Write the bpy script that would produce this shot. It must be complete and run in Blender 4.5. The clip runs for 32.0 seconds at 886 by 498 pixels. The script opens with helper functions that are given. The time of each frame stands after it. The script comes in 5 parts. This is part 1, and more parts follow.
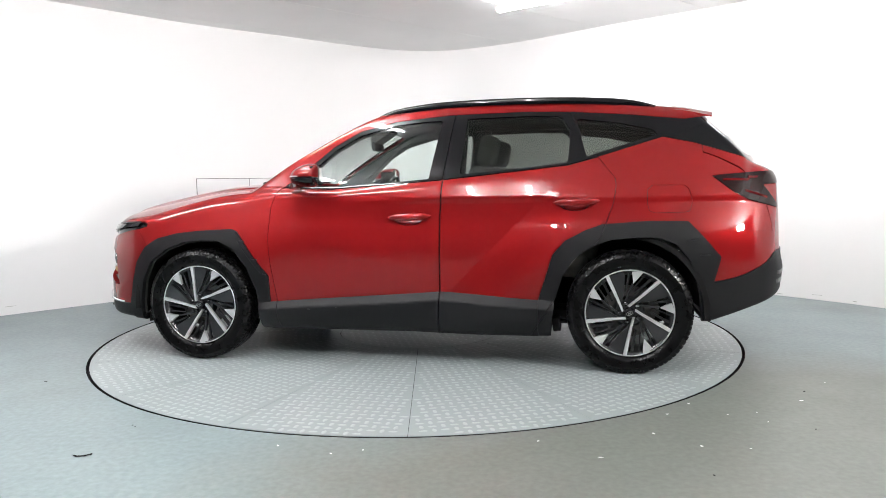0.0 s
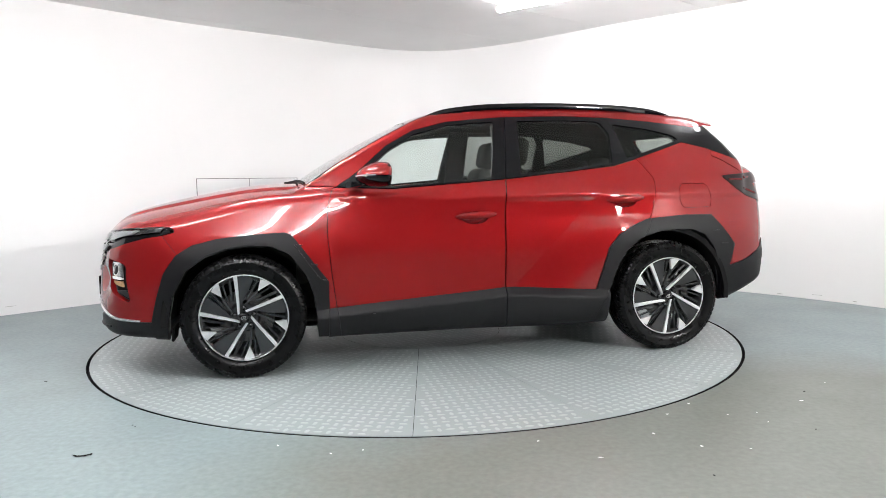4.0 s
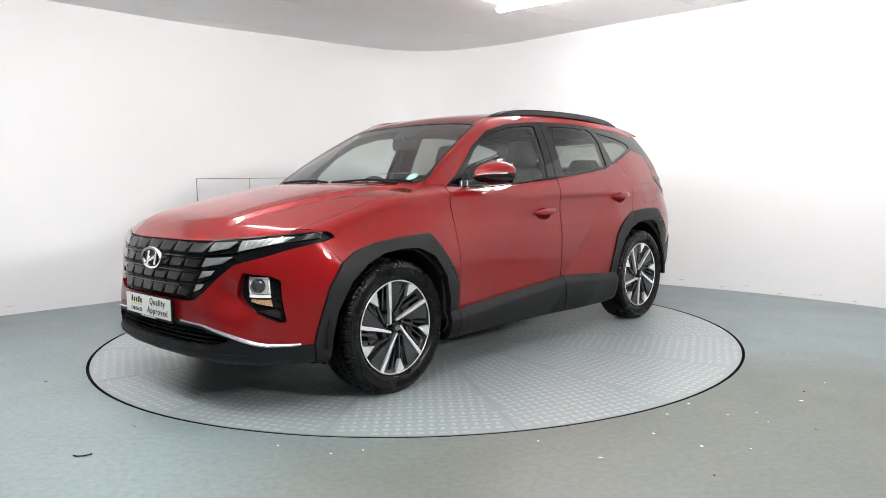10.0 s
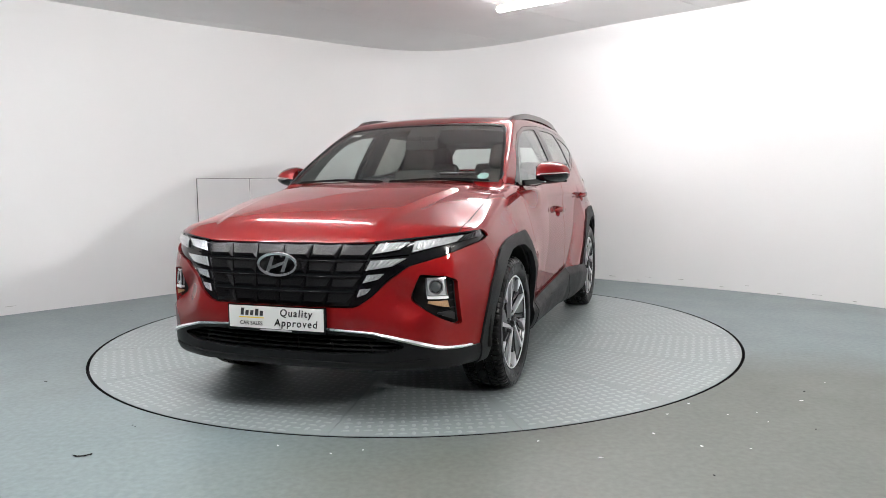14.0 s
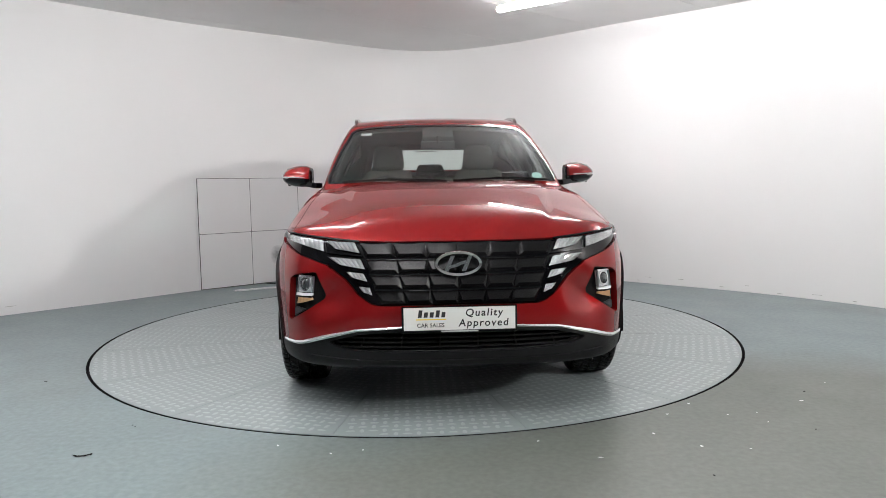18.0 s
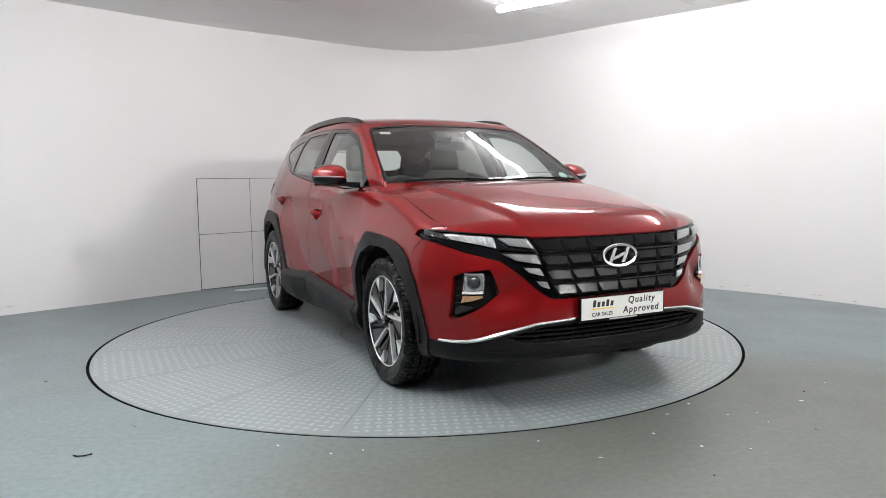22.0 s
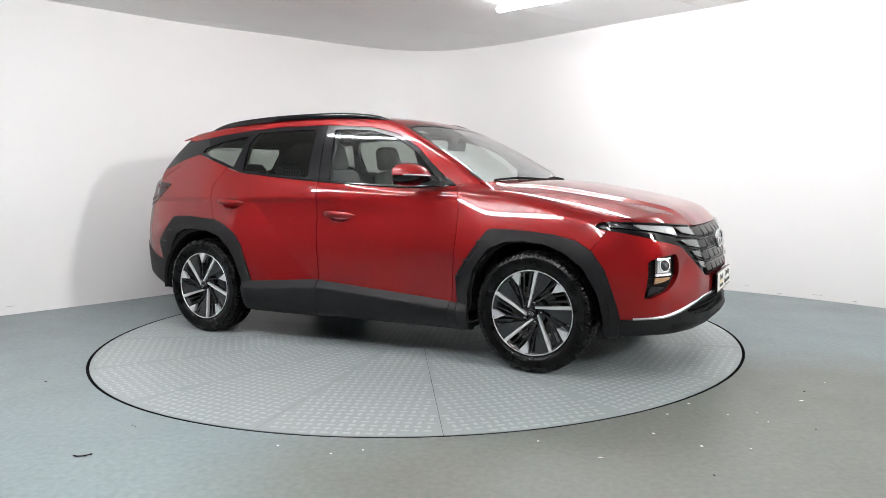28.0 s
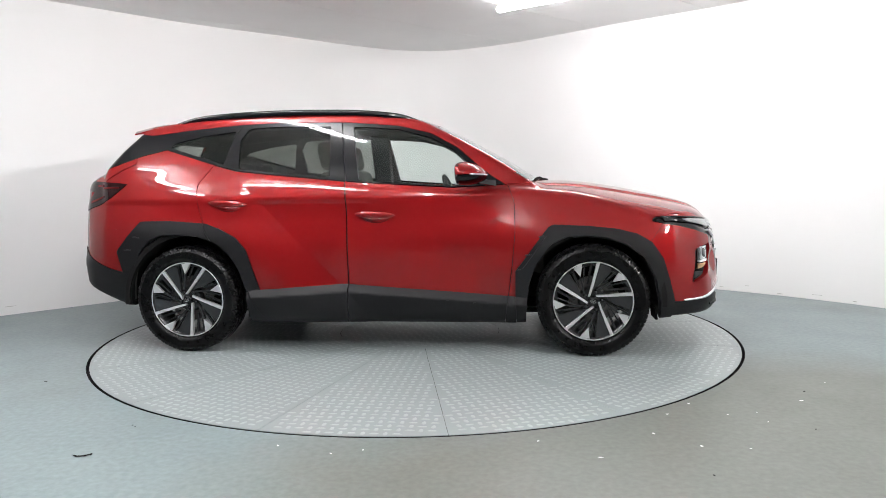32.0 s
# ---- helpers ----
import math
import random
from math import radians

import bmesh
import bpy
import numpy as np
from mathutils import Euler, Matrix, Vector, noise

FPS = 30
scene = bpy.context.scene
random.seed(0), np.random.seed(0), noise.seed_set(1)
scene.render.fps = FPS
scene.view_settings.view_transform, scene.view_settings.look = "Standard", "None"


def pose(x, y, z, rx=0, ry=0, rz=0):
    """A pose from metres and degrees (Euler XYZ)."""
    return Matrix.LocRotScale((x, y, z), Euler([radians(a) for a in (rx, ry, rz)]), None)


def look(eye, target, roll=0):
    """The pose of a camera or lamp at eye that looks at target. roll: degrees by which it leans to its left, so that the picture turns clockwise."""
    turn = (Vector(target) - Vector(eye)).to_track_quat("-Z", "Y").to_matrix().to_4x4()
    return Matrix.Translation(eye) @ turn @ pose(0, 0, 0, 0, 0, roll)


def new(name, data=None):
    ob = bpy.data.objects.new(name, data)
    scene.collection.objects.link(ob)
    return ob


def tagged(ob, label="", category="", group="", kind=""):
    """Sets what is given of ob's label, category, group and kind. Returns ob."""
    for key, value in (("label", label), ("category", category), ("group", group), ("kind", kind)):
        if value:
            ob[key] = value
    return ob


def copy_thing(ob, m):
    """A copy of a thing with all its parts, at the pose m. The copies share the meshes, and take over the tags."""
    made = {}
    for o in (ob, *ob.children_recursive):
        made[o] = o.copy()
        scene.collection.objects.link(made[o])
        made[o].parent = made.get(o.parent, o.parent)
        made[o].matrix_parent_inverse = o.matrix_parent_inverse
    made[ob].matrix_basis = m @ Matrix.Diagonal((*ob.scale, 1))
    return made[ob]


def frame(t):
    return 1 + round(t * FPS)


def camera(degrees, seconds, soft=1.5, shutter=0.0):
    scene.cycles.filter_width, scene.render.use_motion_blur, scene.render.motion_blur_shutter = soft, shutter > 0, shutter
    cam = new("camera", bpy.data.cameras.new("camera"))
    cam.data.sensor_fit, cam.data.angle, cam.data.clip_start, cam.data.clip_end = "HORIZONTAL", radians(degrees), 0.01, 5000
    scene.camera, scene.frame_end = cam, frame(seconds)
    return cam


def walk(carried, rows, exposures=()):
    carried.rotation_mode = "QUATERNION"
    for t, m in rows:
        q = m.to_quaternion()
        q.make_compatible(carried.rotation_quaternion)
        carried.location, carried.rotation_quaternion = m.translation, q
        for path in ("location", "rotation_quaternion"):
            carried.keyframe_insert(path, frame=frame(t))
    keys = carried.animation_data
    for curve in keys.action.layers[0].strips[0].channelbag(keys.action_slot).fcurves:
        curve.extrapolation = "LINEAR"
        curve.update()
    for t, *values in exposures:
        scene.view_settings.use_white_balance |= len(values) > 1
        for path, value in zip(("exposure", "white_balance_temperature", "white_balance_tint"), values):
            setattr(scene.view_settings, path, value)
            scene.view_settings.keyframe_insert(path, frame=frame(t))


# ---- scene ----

# ---- camera ----
EYE = (0.0, -5.288, 1.1195)


def sight():
    """The standing camera's pose: turned 1.97 degrees to its right, 5.45 down, and leaning a little."""
    a, p = radians(1.974), radians(-5.448)
    way = Vector((math.sin(a) * math.cos(p), math.cos(a) * math.cos(p), math.sin(p)))
    return look(EYE, Vector(EYE) + way, ROLL)


ROLL = -0.822
cam = camera(64.19, 32.0, soft=0.5)
walk(cam, [(0.0, sight()), (32.0, sight())], exposures=[(0.0, 0.02), (3.0, -0.02), (6.0, -0.05), (9.0, -0.14), (13.0, -0.39), (18.0, -0.62), (20.0, -0.60), (24.0, -0.50), (28.0, -0.32), (32.0, -0.24)])

# ---- light: fluorescent tubes under the ceiling ----
CEILING = 2.78
TUBES = [  # middle of the tube, its direction in the plan, its length
    (1.314, 0.709, -40.5, 1.5), (2.95, -0.50, -40.5, 0.6), (-1.20, -0.80, -43.0, 1.5), (-1.75, -2.40, -35.0, 1.5),
    # first below: unseen extra tube, added to brighten the left wall
    (-3.30, -1.60, -43.0, 1.2), (-0.75, -3.75, 75.0, 1.5), (-0.10, -3.75, 75.0, 1.5),
]
world = bpy.data.worlds.new("world")
scene.world = world
world.use_nodes = True
world.node_tree.nodes["Background"].inputs[0].default_value = (1, 1, 1, 1)
world.node_tree.nodes["Background"].inputs[1].default_value = 0.02

# ---- helpers for meshes and materials ----
def mesh_of(name, verts, faces, smooth=False):
    me = bpy.data.meshes.new(name)
    me.from_pydata([tuple(v) for v in verts], [], [tuple(int(i) for i in f) for f in faces])
    if smooth:
        me.polygons.foreach_set("use_smooth", [True] * len(me.polygons))
    me.update()
    return me


def part(name, data, material, parent=None, label="", smooth=False):
    """Links a bmesh or a mesh as one object under a thing or under a part."""
    if isinstance(data, bmesh.types.BMesh):
        me = bpy.data.meshes.new(name)
        bmesh.ops.recalc_face_normals(data, faces=data.faces)
        data.to_mesh(me)
        data.free()
        if smooth:
            me.polygons.foreach_set("use_smooth", [True] * len(me.polygons))
            me.set_sharp_from_angle(angle=radians(38))
    else:
        me = data
    for m in (material if isinstance(material, (list, tuple)) else [material]):
        me.materials.append(m)
    ob = new(name, me)
    ob.parent = parent
    if label:
        ob["label"] = label
    return ob


def box(bm, size, at=(0, 0, 0), turn=(0, 0, 0), bevel=0.0, segments=2):
    """Adds a bevelled box to a bmesh."""
    made = bmesh.ops.create_cube(bm, size=1.0, matrix=pose(*at, *turn) @ Matrix.Diagonal((*size, 1)))
    if bevel > 0:
        edges = list({e for v in made["verts"] for e in v.link_edges})
        bmesh.ops.bevel(bm, geom=edges, offset=bevel, segments=segments, affect="EDGES", profile=0.6)
    return bm


def tube(bm, a, b, r, r2=None, sides=12, caps=True):
    """Adds a round bar from a to b."""
    a, b = Vector(a), Vector(b)
    m = Matrix.Translation((a + b) / 2) @ (b - a).to_track_quat("Z", "Y").to_matrix().to_4x4()
    bmesh.ops.create_cone(bm, cap_ends=caps, segments=sides, radius1=r, radius2=r if r2 is None else r2, depth=(b - a).length, matrix=m)
    return bm


def sweep(bm, path, section, closed=False, up=(0, 0, 1), scale=None):
    """Adds a section (across, up) carried along a path."""
    path = [Vector(p) for p in path]
    rings = []
    for i, p in enumerate(path):
        d = path[min(i + 1, len(path) - 1)] - path[max(i - 1, 0)] if not closed else path[(i + 1) % len(path)] - path[i - 1]
        d.normalize()
        u = Vector(up[i] if isinstance(up, list) else up)
        a = d.cross(u).normalized()
        u = a.cross(d)
        k = 1.0 if scale is None else scale[i]
        rings.append([bm.verts.new(p + a * s * k + u * t * k) for s, t in section])
    n = len(section)
    for i in range(len(rings) - (0 if closed else 1)):
        r, q = rings[i], rings[(i + 1) % len(rings)]
        for j in range(n):
            bm.faces.new((r[j], r[(j + 1) % n], q[(j + 1) % n], q[j]))
    if not closed:
        bm.faces.new(rings[0][::-1])
        bm.faces.new(rings[-1])
    return bm


def prism(bm, outline, depth, m=None):
    """Adds a plate: an outline in the xy plane, raised by depth along z, put at m."""
    m = m or Matrix()
    lo = [bm.verts.new(m @ Vector((x, y, 0))) for x, y in outline]
    hi = [bm.verts.new(m @ Vector((x, y, depth))) for x, y in outline]
    n = len(outline)
    for i in range(n):
        bm.faces.new((lo[i], lo[(i + 1) % n], hi[(i + 1) % n], hi[i]))
    bm.faces.new(lo[::-1])
    bm.faces.new(hi)
    return bm


def lathe(bm, profile, segments, m=None, closed=False):
    """Adds a turned form: profile of (radius, along), turned about the y axis."""
    m = m or Matrix()
    rings = []
    for k in range(segments):
        a = 2 * math.pi * k / segments
        rings.append([bm.verts.new(m @ Vector((r * math.cos(a), y, r * math.sin(a)))) for r, y in profile])
    n = len(profile)
    for k in range(segments):
        p, q = rings[k], rings[(k + 1) % segments]
        for j in range(n if closed else n - 1):
            bm.faces.new((p[j], p[(j + 1) % n], q[(j + 1) % n], q[j]))
    return bm


def paint(name, colour, rough=0.5, metal=0.0, coat=0.0, spots=0.0, size=20.0, bump=0.0, bump_size=200.0, spec=0.5, rough_spots=0.0, coat_rough=0.03):
    """A surface with stains at one scale and grain at another."""
    m = bpy.data.materials.new(name)
    m.use_nodes = True
    nt = m.node_tree
    b = nt.nodes["Principled BSDF"]
    b.inputs["Base Color"].default_value = (*colour, 1)
    b.inputs["Roughness"].default_value = rough
    b.inputs["Metallic"].default_value = metal
    b.inputs["Coat Weight"].default_value = coat
    b.inputs["Coat Roughness"].default_value = coat_rough
    b.inputs["Specular IOR Level"].default_value = spec
    tc = nt.nodes.new("ShaderNodeTexCoord")
    if spots or rough_spots:
        n = nt.nodes.new("ShaderNodeTexNoise")
        n.inputs["Scale"].default_value = size
        n.inputs["Detail"].default_value = 6
        nt.links.new(tc.outputs["Object"], n.inputs["Vector"])
        if spots:
            r = nt.nodes.new("ShaderNodeMapRange")
            r.inputs["From Min"].default_value, r.inputs["From Max"].default_value = 0.3, 0.7
            r.inputs["To Min"].default_value, r.inputs["To Max"].default_value = 1 - spots, 1 + spots
            mix = nt.nodes.new("ShaderNodeVectorMath")
            mix.operation = "SCALE"
            mix.inputs[0].default_value = colour
            nt.links.new(n.outputs["Fac"], r.inputs["Value"])
            nt.links.new(r.outputs["Result"], mix.inputs["Scale"])
            nt.links.new(mix.outputs["Vector"], b.inputs["Base Color"])
        if rough_spots:
            r2 = nt.nodes.new("ShaderNodeMapRange")
            r2.inputs["From Min"].default_value, r2.inputs["From Max"].default_value = 0.3, 0.7
            r2.inputs["To Min"].default_value, r2.inputs["To Max"].default_value = max(rough - rough_spots, 0.02), rough + rough_spots
            nt.links.new(n.outputs["Fac"], r2.inputs["Value"])
            nt.links.new(r2.outputs["Result"], b.inputs["Roughness"])
    if bump:
        n2 = nt.nodes.new("ShaderNodeTexNoise")
        n2.inputs["Scale"].default_value = bump_size
        n2.inputs["Detail"].default_value = 3
        nt.links.new(tc.outputs["Object"], n2.inputs["Vector"])
        bp = nt.nodes.new("ShaderNodeBump")
        bp.inputs["Strength"].default_value = bump
        bp.inputs["Distance"].default_value = 0.002
        nt.links.new(n2.outputs["Fac"], bp.inputs["Height"])
        nt.links.new(bp.outputs["Normal"], b.inputs["Normal"])
    return m


def glow(name, colour, strength):
    m = bpy.data.materials.new(name)
    m.use_nodes = True
    b = m.node_tree.nodes["Principled BSDF"]
    b.inputs["Base Color"].default_value = (0.9, 0.9, 0.9, 1)
    b.inputs["Emission Color"].default_value = (*colour, 1)
    b.inputs["Emission Strength"].default_value = strength
    return m


def clear(name, colour, rough=0.0, share=0.9):
    """Thin tinted glass: mostly lets light straight through, with a mirror gloss that grows at grazing sight."""
    m = bpy.data.materials.new(name)
    m.use_nodes = True
    nt = m.node_tree
    nt.nodes.clear()
    out = nt.nodes.new("ShaderNodeOutputMaterial")
    t = nt.nodes.new("ShaderNodeBsdfTransparent")
    t.inputs[0].default_value = (*colour, 1)
    g = nt.nodes.new("ShaderNodeBsdfGlossy")
    g.inputs["Roughness"].default_value = rough
    g.inputs["Color"].default_value = (1, 1, 1, 1)
    lw = nt.nodes.new("ShaderNodeLayerWeight")
    p5 = nt.nodes.new("ShaderNodeMath")
    p5.operation = "POWER"
    p5.inputs[1].default_value = 5.0
    f = nt.nodes.new("ShaderNodeMapRange")
    f.inputs["To Min"].default_value, f.inputs["To Max"].default_value = 0.025, 0.95
    nt.links.new(lw.outputs["Facing"], p5.inputs[0])
    nt.links.new(p5.outputs[0], f.inputs["Value"])
    mix = nt.nodes.new("ShaderNodeMixShader")
    nt.links.new(f.outputs[0], mix.inputs[0])
    nt.links.new(t.outputs[0], mix.inputs[1])
    nt.links.new(g.outputs[0], mix.inputs[2])
    nt.links.new(mix.outputs[0], out.inputs[0])
    return m


# ---- materials ----
WALL = paint("white_wall_paint", (0.84, 0.83, 0.825), 0.6, spots=0.012, size=1.3, bump=0.12, bump_size=60)
CEIL = paint("ceiling_panel", (0.84, 0.835, 0.83), 0.8, spots=0.02, size=2, bump=0.1, bump_size=90)


def floor_paint():
    """Worn floor paint: blue-grey, rubbed to an olive tone in patches, with fine scuffs."""
    m = paint("grey_green_floor_paint", (0.235, 0.285, 0.29), 0.40, bump=0.06, bump_size=60, rough_spots=0.03, size=3.0)
    nt = m.node_tree
    b = nt.nodes["Principled BSDF"]
    tc = [n for n in nt.nodes if n.type == "TEX_COORD"][0]
    big, fine = nt.nodes.new("ShaderNodeTexNoise"), nt.nodes.new("ShaderNodeTexNoise")
    big.inputs["Scale"].default_value, big.inputs["Detail"].default_value = 0.55, 5
    fine.inputs["Scale"].default_value, fine.inputs["Detail"].default_value = 34.0, 8
    mp = nt.nodes.new("ShaderNodeMapping")
    mp.inputs["Location"].default_value = (0.55, 2.1, 0)
    nt.links.new(tc.outputs["Object"], mp.inputs["Vector"])
    nt.links.new(mp.outputs["Vector"], big.inputs["Vector"])
    nt.links.new(tc.outputs["Object"], fine.inputs["Vector"])
    # a rubbed olive patch beside the turntable, with a ragged outline
    spot = nt.nodes.new("ShaderNodeMapping")
    spot.inputs["Location"].default_value = (-0.62, 1.10, 0)
    spot.inputs["Scale"].default_value = (0.36, 0.36, 0.36)
    ball = nt.nodes.new("ShaderNodeTexGradient")
    ball.gradient_type = "SPHERICAL"
    nt.links.new(tc.outputs["Object"], spot.inputs["Vector"])
    nt.links.new(spot.outputs["Vector"], ball.inputs["Vector"])
    add = nt.nodes.new("ShaderNodeMath")
    add.operation = "ADD"
    nt.links.new(ball.outputs["Fac"], add.inputs[0])
    nt.links.new(big.outputs["Fac"], add.inputs[1])
    ramp_a = nt.nodes.new("ShaderNodeValToRGB")
    ramp_a.color_ramp.elements[0].position, ramp_a.color_ramp.elements[0].color = 0.58, (0.168, 0.210, 0.215, 1)
    ramp_a.color_ramp.elements[1].position, ramp_a.color_ramp.elements[1].color = 0.95, (0.116, 0.127, 0.113, 1)
    ramp_b = nt.nodes.new("ShaderNodeMapRange")
    ramp_b.inputs["From Min"].default_value, ramp_b.inputs["From Max"].default_value = 0.3, 0.7
    ramp_b.inputs["To Min"].default_value, ramp_b.inputs["To Max"].default_value = 0.86, 1.14
    mul = nt.nodes.new("ShaderNodeVectorMath")
    mul.operation = "SCALE"
    nt.links.new(add.outputs[0], ramp_a.inputs["Fac"])
    nt.links.new(fine.outputs["Fac"], ramp_b.inputs["Value"])
    nt.links.new(ramp_a.outputs["Color"], mul.inputs[0])
    nt.links.new(ramp_b.outputs["Result"], mul.inputs["Scale"])
    nt.links.new(mul.outputs["Vector"], b.inputs["Base Color"])
    return m


FLOOR = floor_paint()

PLATE = paint("worn_grey_steel_plate", (0.268, 0.308, 0.308), 0.32, metal=0.12, spots=0.05, size=4, bump=0.06, bump_size=120, rough_spots=0.04)
# paler than the plate: the light the pads catch is put into the colour
STUD = paint("steel_tread_with_sheen", (0.40, 0.44, 0.44), 0.34, metal=0.15, spots=0.08, size=3, rough_spots=0.05)
GAP = paint("dark_gap_rubber", (0.007, 0.007, 0.007), 0.85, spec=0.1)
GRILLE = paint("dark_grille_plastic", (0.003, 0.003, 0.0035), 0.27, spec=0.20, spots=0.05, size=30)
RED = paint("red_metallic_car_paint", (0.180, 0.0062, 0.0068), 0.46, metal=0.34, coat=1.0, spots=0.04, size=700, coat_rough=0.010, spec=0.0)
RED.node_tree.nodes["Principled BSDF"].inputs["Coat IOR"].default_value = 1.45
BLACK = paint("grained_black_plastic", (0.0052, 0.0054, 0.006), 0.50, spots=0.10, size=9, bump=0.15, bump_size=900, spec=0.20, rough_spots=0.05)
GLOSS = paint("gloss_black_plastic", (0.003, 0.003, 0.004), 0.05, spec=0.36)
RUBBER = paint("tyre_rubber", (0.0024, 0.0024, 0.0026), 0.30, spots=0.25, size=18, bump=0.05, bump_size=130, rough_spots=0.10, spec=0.15)
TUBE = glow("fluorescent_tube", (0.99, 0.98, 1.0), 108.0)
FLOOD = glow("floodlight_glass", (1.0, 0.985, 0.97), 560.0)
WHITE = paint("white_enamel", (0.8, 0.8, 0.8), 0.4, spots=0.02, size=8)
ALLOY = paint("machined_aluminium", (0.78, 0.78, 0.79), 0.30, metal=0.75, spots=0.05, size=30, bump=0.05, bump_size=700)
POCKET = paint("dark_grey_wheel_paint", (0.012, 0.0125, 0.014), 0.28, metal=0.2, coat=0.4, spots=0.05, size=40)
SATIN = paint("satin_grey_wheel_paint", (0.022, 0.023, 0.025), 0.28, metal=0.3, coat=0.4, spots=0.04, size=40)
NUT = paint("dark_chrome_nut", (0.10, 0.10, 0.105), 0.18, metal=1.0)
STEEL = paint("brake_steel", (0.12, 0.115, 0.11), 0.4, metal=0.9, spots=0.15, size=25)
CHROME = paint("satin_chrome", (0.80, 0.80, 0.81), 0.24, metal=1.0, spots=0.01, size=10)
MIRROR = paint("mirror_silver", (0.88, 0.89, 0.89), 0.02, metal=1.0)
TRIM = paint("dark_cabin_trim", (0.028, 0.028, 0.028), 0.75, spots=0.05, size=12, bump=0.15, bump_size=500)
LINING = paint("grey_roof_lining", (0.032, 0.033, 0.032), 0.85, spots=0.03, size=20, bump=0.15, bump_size=600)
CLOTH = paint("pale_grey_seat_cloth", (0.115, 0.113, 0.103), 0.85, spots=0.06, size=30, bump=0.3, bump_size=900)
SEATDARK = paint("charcoal_seat_cloth", (0.035, 0.035, 0.035), 0.85, spots=0.06, size=30, bump=0.3, bump_size=900)
GLASS = clear("green_tinted_glass", (0.915, 0.945, 0.935))
PRIVACY = clear("dark_privacy_glass", (0.58, 0.60, 0.58))
BACKGLASS = clear("rear_window_glass", (0.90, 0.93, 0.92))
LENS = clear("clear_lamp_lens", (0.90, 0.90, 0.90))
LAMPRED = paint("smoked_red_lamp_plastic", (0.010, 0.0012, 0.0018), 0.08, spec=0.3)
DRL = paint("silver_lamp_reflector", (0.52, 0.53, 0.54), 0.28, metal=0.45, spots=0.12, size=120)
LAMPGLOW = paint("clear_red_lamp_plastic", (0.085, 0.003, 0.004), 0.15, spec=0.4)
AMBER = paint("amber_lamp_plastic", (0.42, 0.26, 0.14), 0.2, coat=0.5)
TEAL = paint("teal_disc_paper", (0.40, 0.60, 0.57), 0.6)
PAPER = paint("white_paper", (0.72, 0.72, 0.70), 0.6)
YELLOW = paint("yellow_print", (0.80, 0.58, 0.03), 0.5)
INK = paint("black_print", (0.012, 0.012, 0.013), 0.5)
PALE = paint("pale_grey_print", (0.45, 0.45, 0.45), 0.5)
DIM = paint("faded_grey_print", (0.15, 0.15, 0.15), 0.6)
DARKWALL = paint("dark_grey_paint", (0.10, 0.10, 0.105), 0.7, spots=0.05, size=2)

# ---- the room ----
def smooth_path(pts, n):
    """A rounded line through points in the plan."""
    out = []
    for i in range(len(pts) - 1):
        p0, p1, p2, p3 = (Vector(pts[max(0, min(len(pts) - 1, i + k))]) for k in (-1, 0, 1, 2))
        for j in range(n):
            t = j / n
            out.append(0.5 * ((2 * p1) + (p2 - p0) * t + (2 * p0 - 5 * p1 + 4 * p2 - p3) * t * t + (3 * p1 - p0 - 3 * p2 + p3) * t ** 3))
    out.append(Vector(pts[-1]))
    return out


CORNER = [(-5.60, -1.10), (-4.60, 0.05), (-3.68, 0.97), (-3.05, 1.56), (-2.33, 2.28), (-1.41, 3.00), (-0.88, 3.44), (-0.30, 3.82), (0.12, 3.93), (0.55, 3.86),
          (1.25, 3.38), (2.15, 2.44), (2.91, 1.74), (3.45, 1.16), (3.93, 0.47), (4.30, -0.35), (4.65, -1.30), (4.92, -2.35), (5.10, -3.45), (5.18, -4.60)]
OUT = 0.15


def build_room():
    line = smooth_path(CORNER, 6)
    # the curved wall, with thickness
    bm = bmesh.new()
    rows = []
    for i, p in enumerate(line):
        d = (line[min(i + 1, len(line) - 1)] - line[max(i - 1, 0)]).normalized()
        o = p + Vector((-d.y, d.x)) * OUT
        rows.append([bm.verts.new((*q, z)) for q, z in ((p, -0.05), (p, CEILING + 0.1), (o, CEILING + 0.1), (o, -0.05))])
    for a, b in zip(rows, rows[1:]):
        for j in range(4):
            bm.faces.new((a[j], a[(j + 1) % 4], b[(j + 1) % 4], b[j]))
    bm.faces.new(rows[0])
    bm.faces.new(rows[-1][::-1])
    tagged(part("wall_back", bm, WALL, smooth=True), "smooth curved white painted wall behind the turntable", "wall", kind="structure")
    # unseen plain walls, added to close the place beside and behind the camera
    for name, size, at in (("wall_west", (0.15, 7.6, 2.9), (-5.675, -4.85, 1.4)), ("wall_east", (0.15, 4.3, 2.9), (9.075, -6.6, 1.4)), ("wall_south", (14.9, 0.15, 2.9), (1.7, -8.72, 1.4)), ("wall_side", (3.9, 0.15, 2.9), (7.15, -4.60, 1.4))):
        bm = box(bmesh.new(), size, at)
        tagged(part(name, bm, DARKWALL), "unseen dark grey wall added to close the room", "wall", kind="structure")
    # ceiling boards with narrow joints, running slantwise over the room
    bm = bmesh.new()
    box(bm, (18, 16, 0.08), (1.8, -2.0, CEILING + 0.07))
    for k in range(-11, 4):
        off = 1.843 + 1.177 * k + 0.5885
        box(bm, (26, 1.170, 0.02), (-0.649 * off, 0.760 * off, CEILING + 0.012), (0, 0, 40.5), 0.002, 1)
    tagged(part("ceiling", bm, CEIL), "pale grey boarded ceiling", "ceiling", kind="structure")


